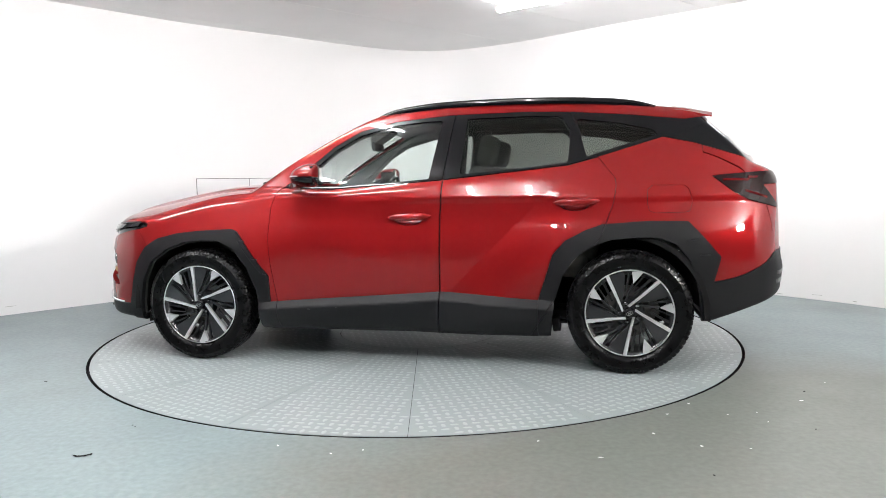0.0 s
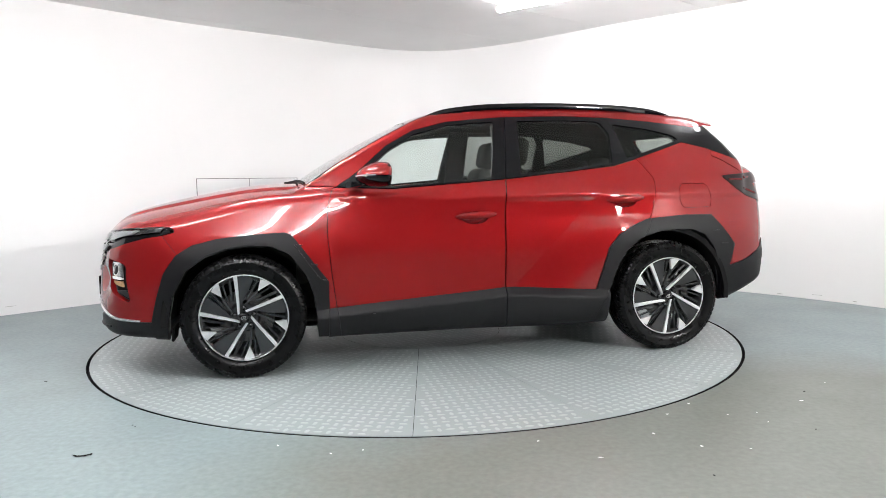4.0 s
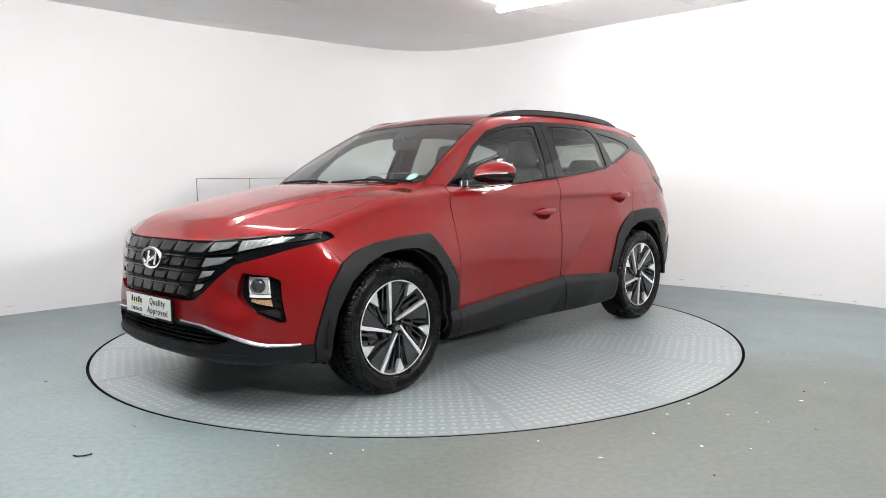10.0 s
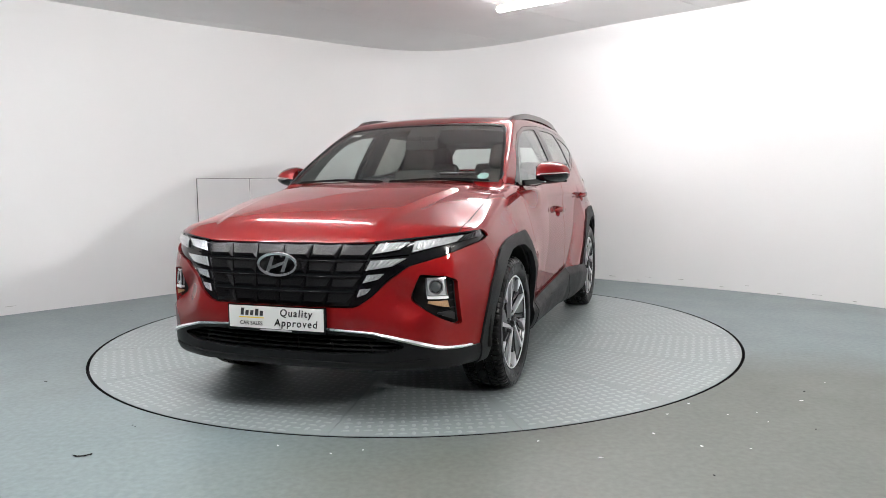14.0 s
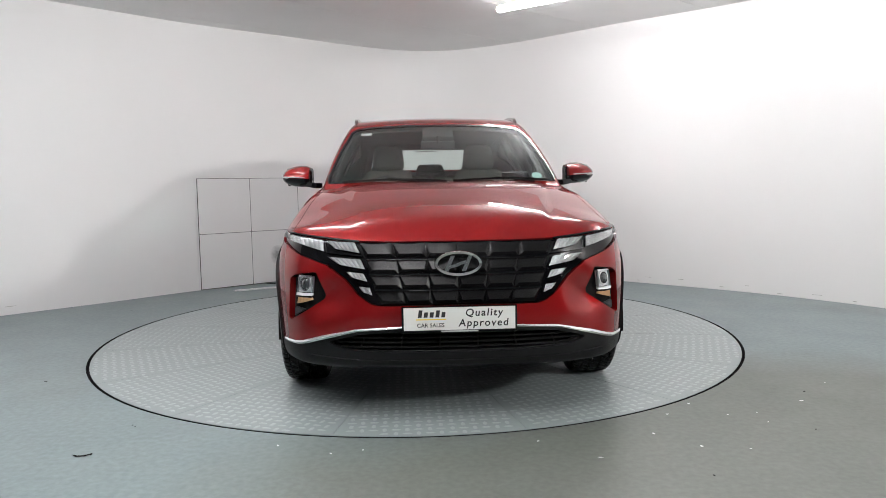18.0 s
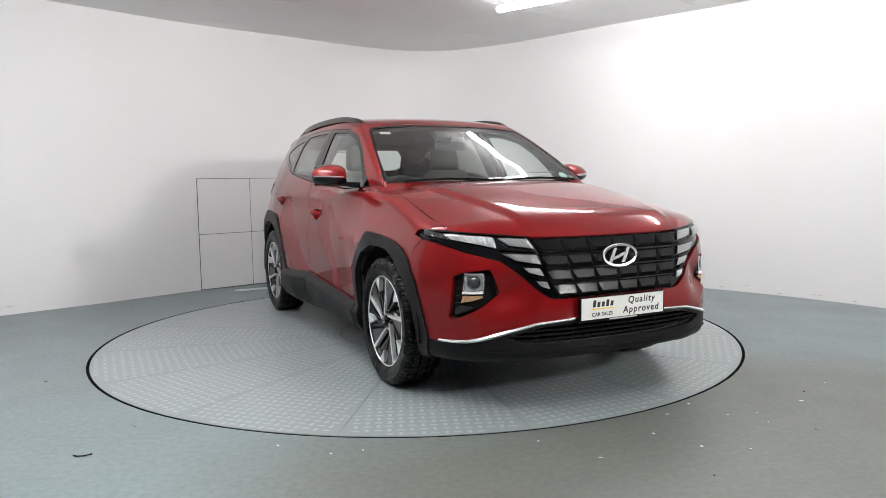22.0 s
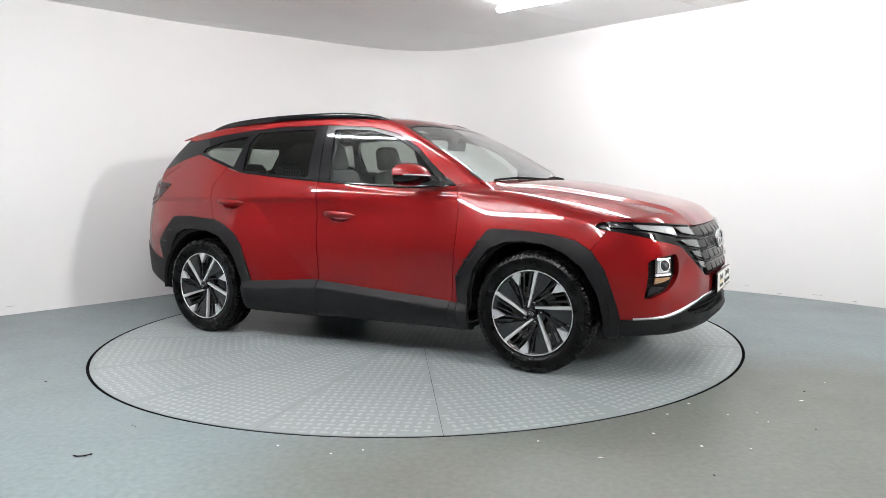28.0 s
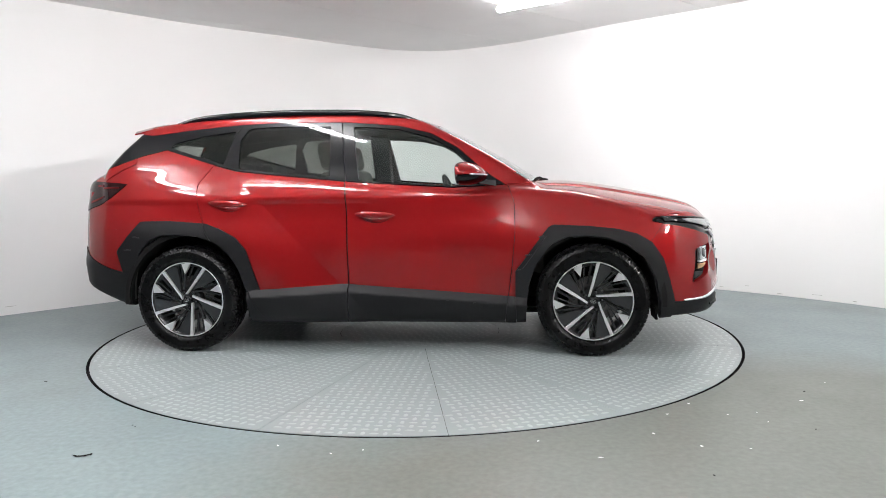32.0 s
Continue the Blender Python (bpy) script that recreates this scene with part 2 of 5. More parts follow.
def smudge():
    """Wall paint with a round grey rub that fades outwards."""
    m = paint("smudged_wall_paint", (0.84, 0.83, 0.825), 0.6)
    nt = m.node_tree
    tc = [n for n in nt.nodes if n.type == "TEX_COORD"][0]
    mp, ball, fine, mul, cr = (nt.nodes.new("ShaderNode" + k) for k in ("Mapping", "TexGradient", "TexNoise", "Math", "ValToRGB"))
    mp.inputs["Scale"].default_value = (10.5, 10.5, 8.0)
    ball.gradient_type, mul.operation = "SPHERICAL", "MULTIPLY"
    fine.inputs["Scale"].default_value, fine.inputs["Detail"].default_value = 28.0, 5
    nt.links.new(tc.outputs["Object"], mp.inputs["Vector"])
    nt.links.new(mp.outputs["Vector"], ball.inputs["Vector"])
    nt.links.new(tc.outputs["Object"], fine.inputs["Vector"])
    nt.links.new(ball.outputs["Fac"], mul.inputs[0])
    nt.links.new(fine.outputs["Fac"], mul.inputs[1])
    cr.color_ramp.elements[0].position, cr.color_ramp.elements[0].color = 0.0, (0.84, 0.83, 0.825, 1)
    cr.color_ramp.elements[1].position, cr.color_ramp.elements[1].color = 0.52, (0.20, 0.20, 0.195, 1)
    nt.links.new(mul.outputs[0], cr.inputs["Fac"])
    nt.links.new(cr.outputs["Color"], nt.nodes["Principled BSDF"].inputs["Base Color"])
    return m


def build_wall_details():
    """Access boards at the foot of the wall, cable duct and socket, chips of paint on the floor."""
    a, b = Vector((-2.322, 2.262)), Vector((-1.395, 2.99))
    d = (b - a).normalized()
    turn = math.degrees(math.atan2(d.y, d.x))
    half = (b - a).length / 2
    mid = (a + b) / 2
    tagged(part("joint_backing", box(bmesh.new(), (half * 2 + 0.006, 0.006, 1.186), (mid.x, mid.y, 0.596), (0, 0, turn)), paint("grey_joint", (0.10, 0.098, 0.095), 0.8, spots=0.5, size=30)), "dark joints between the wall panels", "panel joint", kind="structure")
    for i in range(2):
        for z0, z1 in ((0.010, 0.594), (0.599, 1.184)):
            c = a + d * (half * (i + 0.5))
            board = part("access_panel", box(bmesh.new(), (half - 0.005, 0.012, z1 - z0), (c.x, c.y, (z0 + z1) / 2), (0, 0, turn), 0.002, 1), WALL)
            tagged(board, "white painted access panel in the wall foot", "panel", group="access panels")
    c = a + d * (half * 1.52)
    stain = part("wall_stain", lathe(bmesh.new(), [(0.0, 0.0004), (0.05, 0.0004), (0.11, 0.0)], 24), smudge())
    stain.matrix_basis = pose(c.x + d.y * 0.0085, c.y - d.x * 0.0085, 0.315, 0, 0, turn + 180)
    tagged(stain, "grey smudge on the white panel", "stain", kind="structure")
    p, q = Vector((-1.95, 2.15, 0)), Vector((-1.18, 2.52, 0))
    duct = tagged(new("cable_duct"), "pale flat cable duct lying on the floor", "duct")
    e = (q - p).normalized()
    part("duct_cover", box(bmesh.new(), ((q - p).length, 0.05, 0.014), tuple((p + q) / 2 + Vector((0, 0, 0.007))), (0, 0, math.degrees(math.atan2(e.y, e.x))), 0.004, 2), WHITE, duct)
    sock = tagged(new("floor_socket"), "small black socket box by the wall", "socket")
    part("socket_case", box(bmesh.new(), (0.13, 0.07, 0.055), (-1.40, 2.80, 0.0275), (0, 0, 38), 0.008, 2), BLACK, sock)
    part("plug", box(bmesh.new(), (0.05, 0.05, 0.035), (-1.49, 2.72, 0.0175), (0, 0, 38), 0.006, 2), GAP, sock)
    cable = tagged(new("cable"), "thin black cable on the floor", "cable")
    part("cord", sweep(bmesh.new(), smooth_path([(-1.53, 2.69, 0.005), (-1.66, 2.66, 0.005), (-1.78, 2.72, 0.005), (-1.90, 2.66, 0.005)], 5), [(0.004 * math.cos(k), 0.004 * math.sin(k)) for k in (0, 1.57, 3.14, 4.71)]), GAP, cable)
    # chips and scuffs
    rng = random.Random(7)
    for name, label, mat, spots in (
        ("paint_chips", "small white paint chips on the floor", WHITE, [(1.33, -1.90), (1.17, -2.05), (1.45, -2.08), (1.60, -2.06), (1.59, -2.19), (1.17, -2.46), (-0.25, -2.40), (-0.38, -2.43), (1.36, -2.5), (0.5, -2.35), (1.9, -1.9), (1.02, -2.3), (0.72, -2.55), (2.2, -1.6), (-0.62, -2.32)]),
        ("scuff_marks", "dark scuffs and grit on the floor", GAP, [(-1.36, -2.01), (-2.17, -1.21), (-1.34, -2.03), (1.9, 2.2), (2.0, -1.75), (1.1, -2.75), (-2.6, 1.1), (-2.0, 1.6), (0.1, -2.9), (1.75, -2.3)])):
        bm = bmesh.new()
        for x, y in spots:
            n, r, t = rng.randint(5, 7), rng.uniform(0.003, 0.008), rng.uniform(0, 6.28)
            prism(bm, [(r * rng.uniform(0.5, 1.4) * math.cos(6.283 * k / n) * 1.6, r * rng.uniform(0.5, 1.2) * math.sin(6.283 * k / n)) for k in range(n)], 0.0012, pose(x, y, 0.0002, 0, 0, math.degrees(t)))
        tagged(part(name, bm, mat), label, "debris", kind="stuff")
    mark = tagged(new("tape_scrap"), "small dark curled scrap on the floor", "scrap")
    part("scrap", sweep(bmesh.new(), [(-1.455, -2.375, 0.002), (-1.44, -2.390, 0.004), (-1.41, -2.385, 0.003), (-1.385, -2.365, 0.004), (-1.39, -2.375, 0.002)], [(-0.004, -0.001), (0.004, -0.001), (0.004, 0.001), (-0.004, 0.001)]), GAP, mark)
    # black scuffs along the foot of the wall
    bm = bmesh.new()
    line = smooth_path(CORNER, 6)
    for i in range(len(line) - 1):
        p, q = line[i], line[i + 1]
        if p.x < -3.9 or p.x > 4.1:
            continue
        dd = (q - p).normalized()
        nn = Vector((dd.y, -dd.x))
        if rng.random() < (0.55 if p.x > 1.5 else 0.25):
            c = p.lerp(q, rng.random()) + nn * 0.0015
            w, h, z = rng.uniform(0.02, 0.09), rng.uniform(0.003, 0.008), rng.uniform(0.03, 0.16) ** 1.3
            box(bm, (w, 0.0016, h), (c.x, c.y, z), (0, 0, math.degrees(math.atan2(dd.y, dd.x))))
    tagged(part("wall_scuffs", bm, paint("grey_scuff", (0.55, 0.54, 0.52), 0.8, spots=0.3, size=40)), "grey scuffs low on the white wall", "scuff", kind="stuff")


R_TABLE = 2.252
SEAM = 11.25


def build_floor():
    n = 160
    ring = [(math.cos(2 * math.pi * k / n), math.sin(2 * math.pi * k / n)) for k in range(n)]
    bm = bmesh.new()
    rin = R_TABLE + 0.019
    inner = [bm.verts.new((x * rin, y * rin, 0)) for x, y in ring]
    outer = []
    for x, y in ring:
        k = 11.0 / max(abs(x), abs(y))
        outer.append(bm.verts.new((x * k, y * k, 0)))
    for k in range(n):
        j = (k + 1) % n
        bm.faces.new((inner[k], outer[k], outer[j], inner[j]))
    tagged(part("floor", bm, FLOOR), "scuffed grey-green painted concrete floor", "floor", kind="structure")
    bm = lathe(bmesh.new(), [(0.0, -0.055), (rin, -0.055), (rin, -0.002), (rin + 0.03, -0.002), (rin + 0.03, -0.10), (0.0, -0.10)], 160, pose(0, 0, 0, 90, 0, 0))
    tagged(part("turntable_pit", bm, GAP), "dark pit under the turntable", "pit", kind="structure")


def deck_plate(r0, r1, a0, a1, gap):
    """A flat plate of the turntable between two radii and two angles."""
    bm = bmesh.new()
    m = max(int((a1 - a0) / 2.25), 4)
    top, low = [], []
    ring = []
    for k in range(m + 1):
        ring.append((r1, a0 + (a1 - a0) * k / m))
    for k in range(m, -1, -1):
        ring.append((r0, a0 + (a1 - a0) * k / m))
    for r, a in ring:
        e = math.degrees(gap / max(r, 0.2)) / 2
        a = min(max(a, a0 + e), a1 - e) if a1 - a0 < 350 else a
        top.append((r * math.cos(radians(a)), r * math.sin(radians(a))))
    return prism(bm, top, 0.003, pose(0, 0, -0.003))


def build_turntable():
    table = tagged(new("turntable"), "round grey steel chequer-plate turntable set flush in the floor", "turntable")
    bm = lathe(bmesh.new(), [(0.0, -0.0045), (R_TABLE - 0.001, -0.0045), (R_TABLE - 0.001, -0.045), (0.0, -0.045)], 160, pose(0, 0, 0, 90, 0, 0))
    part("under_frame", bm, GAP, table, "dark frame under the plates")
    for k in range(16):
        part("deck_plate", deck_plate(0.60, R_TABLE, SEAM + 22.5 * k, SEAM + 22.5 * (k + 1), 0.0025), PLATE, table)
    part("hub_plate", prism(bmesh.new(), [(0.596 * math.cos(2 * math.pi * k / 64), 0.596 * math.sin(2 * math.pi * k / 64)) for k in range(64)], 0.003, pose(0, 0, -0.003)), PLATE, table)
    # lens-shaped pads of the chequer plate, turned crosswise by turns and laid plate by plate
    rng = np.random.default_rng(4)
    cell = 0.0515
    V, F, count = [], [], 0
    shape = np.array([(-0.0205, 0, 0), (-0.0105, -0.0085, 0), (0.0105, -0.0085, 0), (0.0205, 0, 0), (0.0105, 0.0085, 0), (-0.0105, 0.0085, 0), (-0.013, 0, 1), (-0.0065, -0.0035, 1), (0.0065, -0.0035, 1), (0.013, 0, 1), (0.0065, 0.0035, 1), (-0.0065, 0.0035, 1)])
    faces = np.array([(6, 7, 10, 11), (7, 8, 9, 10), (0, 1, 7, 6), (1, 2, 8, 7), (2, 3, 9, 8), (3, 4, 10, 9), (4, 5, 11, 10), (5, 0, 6, 11)])
    J, I = (g.ravel() for g in np.meshgrid(np.arange(-14, 50), np.arange(-28, 29)))
    for k in range(17):
        mid = radians(SEAM + 22.5 * (k + 0.5))
        c, s = math.cos(mid), math.sin(mid)
        across = (I + J) % 2
        u, v = J * cell, I * cell
        r, a = np.hypot(u, v), np.degrees(np.arctan2(v, u))
        if k < 16:
            ok = (r > 0.625) & (r < R_TABLE - 0.024) & (np.abs(a) < 11.25 - np.degrees(0.022 / np.maximum(r, 0.1)))
        else:
            ok = r < 0.570
        x, y, w = u[ok], v[ok], across[ok][:, None]
        h = 0.0014 * rng.uniform(0.6, 1.0, (len(x), 1))
        lx = np.where(w, shape[:, 1], shape[:, 0]) * 1.15 + x[:, None]
        ly = np.where(w, -shape[:, 0], shape[:, 1]) * 1.15 + y[:, None]
        V.append(np.stack([lx * c - ly * s, lx * s + ly * c, shape[:, 2] * h + 0.0001], -1).reshape(-1, 3))
        F.append((faces[None] + (count + np.arange(len(x)) * 12)[:, None, None]).reshape(-1, 4))
        count += len(x) * 12
    me = mesh_of("tread", np.concatenate(V), np.concatenate(F))
    tagged(part("tread_relief", me, STUD, table, "raised crosswise tread pads with caught light in their colour"), kind="stuff")
    return table


build_room()
build_wall_details()
build_floor()
turntable = build_turntable()


def build_tube(x, y, turn, size):
    lamp = tagged(new("tube_lamp"), "white fluorescent tube lamp under the ceiling", "lamp", group="ceiling tubes")
    lamp.matrix_basis = pose(x, y, CEILING - 0.002, 0, 0, turn)
    h = size / 2
    part("tube", lathe(bmesh.new(), [(0.0, -h), (0.018, -h), (0.027, -h + 0.010), (0.030, -h + 0.028), (0.030, h - 0.028), (0.027, h - 0.010), (0.018, h), (0.0, h)], 20, pose(0, 0, -0.130, 0, 0, 90)), TUBE, lamp, "glowing white fluorescent tube", smooth=True)
    for s in (-1, 1):
        part("clip", box(bmesh.new(), (0.022, 0.018, 0.012), (s * h * 0.7, 0, -0.096), bevel=0.003), WHITE, lamp)
        part("hanger", tube(bmesh.new(), (s * h * 0.7, 0, 0), (s * h * 0.7, 0, -0.095), 0.004, sides=8), WHITE, lamp)
    return lamp


for spec in TUBES:
    build_tube(*spec)


def build_floodlight(x, y, z, turn):
    """A square floodlight on a bracket under the ceiling, turned to the stage."""
    lamp = tagged(new("floodlight"), "bright white square floodlight on a ceiling bracket", "lamp")
    m = pose(x, y, z, 0, 0, turn)
    bm = box(bmesh.new(), (0.08, 0.51, 0.41), (0, 0, 0), bevel=0.015)
    bm.transform(m)
    part("housing", bm, DARKWALL, lamp)
    bm = box(bmesh.new(), (0.006, 0.45, 0.35), (-0.0445, 0, 0), bevel=0.002, segments=1)
    bm.transform(m)
    part("glass", bm, FLOOD, lamp, "glowing lamp glass")
    for side in (-0.2, 0.2):
        top = m @ Vector((0.05, side, 0.0))
        part("bracket", tube(bmesh.new(), top, (top.x, top.y, CEILING), 0.012), DARKWALL, lamp)


build_floodlight(4.55, -5.10, 2.52, -53)
# ---- car body as a smooth solid, in the car's own space: x forward, y left, z up ----
def curve(pairs, soft, lo=-3.0, hi=3.0):
    """A smooth function through rounded straight pieces."""
    step = 0.002
    xs = np.arange(lo, hi, step)
    a = np.array(sorted(pairs), float)
    ys = np.interp(xs, a[:, 0], a[:, 1])
    # straight continuation past both ends
    for i, j, side in ((0, 1, xs < a[0, 0]), (-1, -2, xs > a[-1, 0])):
        ys[side] = a[i, 1] + (a[j, 1] - a[i, 1]) / (a[j, 0] - a[i, 0]) * (xs[side] - a[i, 0])
    n = int(3 * soft / step)
    if n > 0:
        k = np.exp(-0.5 * (np.arange(-n, n + 1) * step / soft) ** 2)
        ys = np.convolve(np.pad(ys, n, mode="reflect", reflect_type="odd"), k / k.sum(), mode="valid")
    return lambda x: np.interp(x, xs, ys)


def smax(a, b, r):
    h = np.maximum(r - np.abs(a - b), 0.0) / r
    return np.maximum(a, b) + h * h * r * 0.25


def smin(a, b, r):
    return -smax(-a, -b, r)


# hood and shoulder height along the middle, and its fall towards the side
DECK = curve(((-2.35, 1.16), (-2.15, 1.175), (-1.9, 1.25), (-1.6, 1.36), (-1.15, 1.25), (-0.95, 1.215), (-0.24, 1.137), (0.45, 1.09), (0.80, 1.098),
              (1.0, 1.117), (1.19, 1.116), (1.32, 1.105), (1.45, 1.085), (1.58, 1.062), (1.75, 1.028), (1.84, 1.008), (2.00, 0.965), (2.10, 0.920), (2.18, 0.84)), 0.05)
FALL = curve(((-2.2, 0.02), (0.6, 0.02), (0.95, 0.05), (1.4, 0.10), (1.75, 0.125), (2.1, 0.09)), 0.08)
# half width along the car, and its change with height
PLAN = curve(((-2.3, 0.60), (-2.1, 0.745), (-1.95, 0.80), (-1.75, 0.838), (-1.4, 0.872), (-1.0, 0.884), (0.0, 0.886), (0.6, 0.884), (1.0, 0.868), (1.34, 0.855),
              (1.65, 0.848), (1.85, 0.826), (2.0, 0.776), (2.2, 0.66)), 0.06)
TUCK = curve(((0.1, -0.22), (0.22, -0.05), (0.30, -0.016), (0.45, -0.008), (0.62, 0.005), (0.74, 0.007), (0.84, -0.004), (0.955, -0.026), (1.03, -0.042), (1.12, -0.068), (1.4, -0.20)), 0.030)
SILL = curve(((-1.0, 0.411), (-0.815, 0.424), (-0.24, 0.459), (-0.1, 0.447), (0.395, 0.412), (0.81, 0.383), (1.0, 0.37)), 0.01)
SHOULDER = curve(((-2.2, 1.135), (-1.8, 1.118), (-1.2, 1.066), (-0.6, 1.02), (0.2, 0.985), (1.0, 0.97)), 0.05)
# nose and tail, along the middle by height, and their bow towards the sides
NOSE = curve(((0.10, 2.00), (0.18, 2.12), (0.235, 2.20), (0.30, 2.232), (0.42, 2.238), (0.5, 2.242), (0.60, 2.235), (0.75, 2.205), (0.85, 2.17), (0.95, 2.09), (1.1, 1.9)), 0.015)
NOSE_BOW = curve(((-0.3, 0.0), (0.0, 0.0), (0.3, 0.012), (0.5, 0.045), (0.65, 0.105), (0.75, 0.175), (0.82, 0.26), (0.88, 0.38), (1.0, 0.75)), 0.03)
TAIL = curve(((0.2, -2.03), (0.3, -2.20), (0.40, -2.28), (0.60, -2.30), (0.66, -2.285), (0.92, -2.272), (1.10, -2.258), (1.17, -2.232), (1.24, -2.15), (1.4, -1.94)), 0.02)
TAIL_BOW = curve(((-0.3, 0.0), (0.0, 0.0), (0.4, 0.03), (0.6, 0.075), (0.75, 0.15), (0.85, 0.245), (1.0, 0.50)), 0.03)
# greenhouse
ROOF = curve(((0.45, 1.485), (0.28, 1.553), (0.0, 1.60), (-0.3, 1.618), (-0.7, 1.620), (-1.2, 1.600), (-1.55, 1.572), (-1.85, 1.535), (-2.2, 1.49)), 0.08)
SCREEN = curve(((1.0, 1.17), (1.10, 1.065), (1.25, 0.835), (1.40, 0.560), (1.55, 0.26), (1.65, 0.0)), 0.03)
BACK = curve(((0.9, -2.175), (1.19, -2.175), (1.24, -2.155), (1.36, -2.035), (1.49, -1.875), (1.7, -1.60)), 0.015)
SIDE = curve(((0.9, 0.935), (1.08, 0.872), (1.25, 0.808), (1.42, 0.725), (1.54, 0.655), (1.7, 0.54)), 0.03)
TAPER = curve(((-2.1, -0.15), (-1.8, -0.085), (-1.4, -0.035), (-0.8, -0.018), (-0.3, -0.018), (0.2, -0.045), (0.5, -0.07), (0.9, -0.112), (1.2, -0.16)), 0.08)


def ramp(v, a, b):
    t = np.clip((v - a) / (b - a), 0, 1)
    return t * t * (3 - 2 * t)


def facets(x, z):
    """The slanting creases of the doors: the skin turns outwards to both wheel arches."""
    rear = ((-0.33 - x) * 0.71 - (z - 0.5) * 0.70) / 0.27
    rear = np.maximum(smin(smin(rear, (1.09 - z) / 0.30, 0.08), 1.0 + 0 * x, 0.12), 0) * (1 - 0.35 * ramp(-x, 1.7, 2.1))
    front = ((x - 0.47) * 0.89 + (z - 0.5) * 0.45) / 0.46
    top = 1.0 + 0.03 * ramp(x, 0.5, 1.3)
    front = smin(smin(front, (top - z) / 0.36, 0.30), 1.0 + 0 * x, 0.12)
    front = np.maximum(front, -0.5 * ramp(x, 0.8, 1.15)) * (1 - 0.35 * ramp(x, 1.65, 2.1)) * (0.30 + 0.70 * ramp(x, 0.55, 1.10))
    return rear * 0.044 + front * 0.064


def body(x, y, z):
    """Below zero inside the car's body."""
    y = np.abs(y)
    low = y - PLAN(x) - TUCK(z) - facets(x, z)
    low = low - 0.022 * ramp(z, 0.86, 1.05) * (1 - ramp(x, 0.50, 0.85)) * (1 - ramp(-x, 1.3, 1.75))
    up = (z - SHOULDER(x)) / 0.010
    low = low + 0.12 * 0.010 * np.logaddexp(0, np.clip(up, -30, 60)) * ramp(-x, 0.5, 1.3)
    low = low - 0.036 * np.clip((SILL(x) - z) / 0.048, 0, 1) * ramp(1.0 - np.abs(x), 0.0, 0.16)
    fold = 0.60 - 0.15 * (x - 0.95)
    ridge = 0.013 * ramp(y - fold, -0.012, 0.055) * ramp(x, 0.85, 1.05)
    low = smax(low, z - (DECK(x) + 0.005 - ridge - FALL(x) * (y / 0.85) ** 3), 0.045)
    dent = 0.040 * np.exp(-((y - 0.605 + (z - 0.58) * 0.35) / 0.085) ** 2 - ((z - 0.585) / 0.085) ** 2)
    low = smax(low, (x - NOSE(z) + NOSE_BOW(y) + dent) * 0.9, 0.05)
    low = smax(low, (TAIL(z) + TAIL_BOW(y) - x) * 0.9, 0.05)
    low = smax(low, 0.218 + 0.042 * ramp(x, 1.2, 2.0) + 0.10 * ramp(-x, 1.45, 1.75) + 0.13 * np.clip((-x - 1.80) / 0.4, 0, 1.2) - z, 0.03)
    high = smax((y - SIDE(z) - TAPER(x)) * 0.9, 1.01 - z, 0.03)
    high = smax(high, z - (ROOF(x) - 0.024 * (y / 0.6) ** 2), 0.035)
    high = smax(high, (x - SCREEN(z) + 0.078 * (y / 0.7) ** 2) * 0.48, 0.025)
    high = smax(high, (BACK(z) + 0.18 * (y / 0.7) ** 2 - x) * 0.66, 0.02)
    return smin(low, high, 0.03)


def slope(P, e=0.004):
    """Outward unit normals of the body at points P."""
    x, y, z = P.T
    g = np.stack([body(x + e, y, z) - body(x - e, y, z), body(x, y + e, z) - body(x, y - e, z), body(x, y, z + e) - body(x, y, z - e)], 1)
    return g / np.maximum(np.linalg.norm(g, axis=1, keepdims=True), 1e-9)


def settle(P, rounds=3):
    """Points P moved onto the body's skin."""
    P = np.array(P, float)
    e = 0.004
    for _ in range(rounds):
        x, y, z = P.T
        f = body(x, y, z)
        g = np.stack([body(x + e, y, z) - body(x - e, y, z), body(x, y + e, z) - body(x, y - e, z), body(x, y, z + e) - body(x, y, z - e)], 1) / (2 * e)
        P = P - g * (f / np.maximum((g * g).sum(1), 0.05))[:, None] * 0.9
    return P


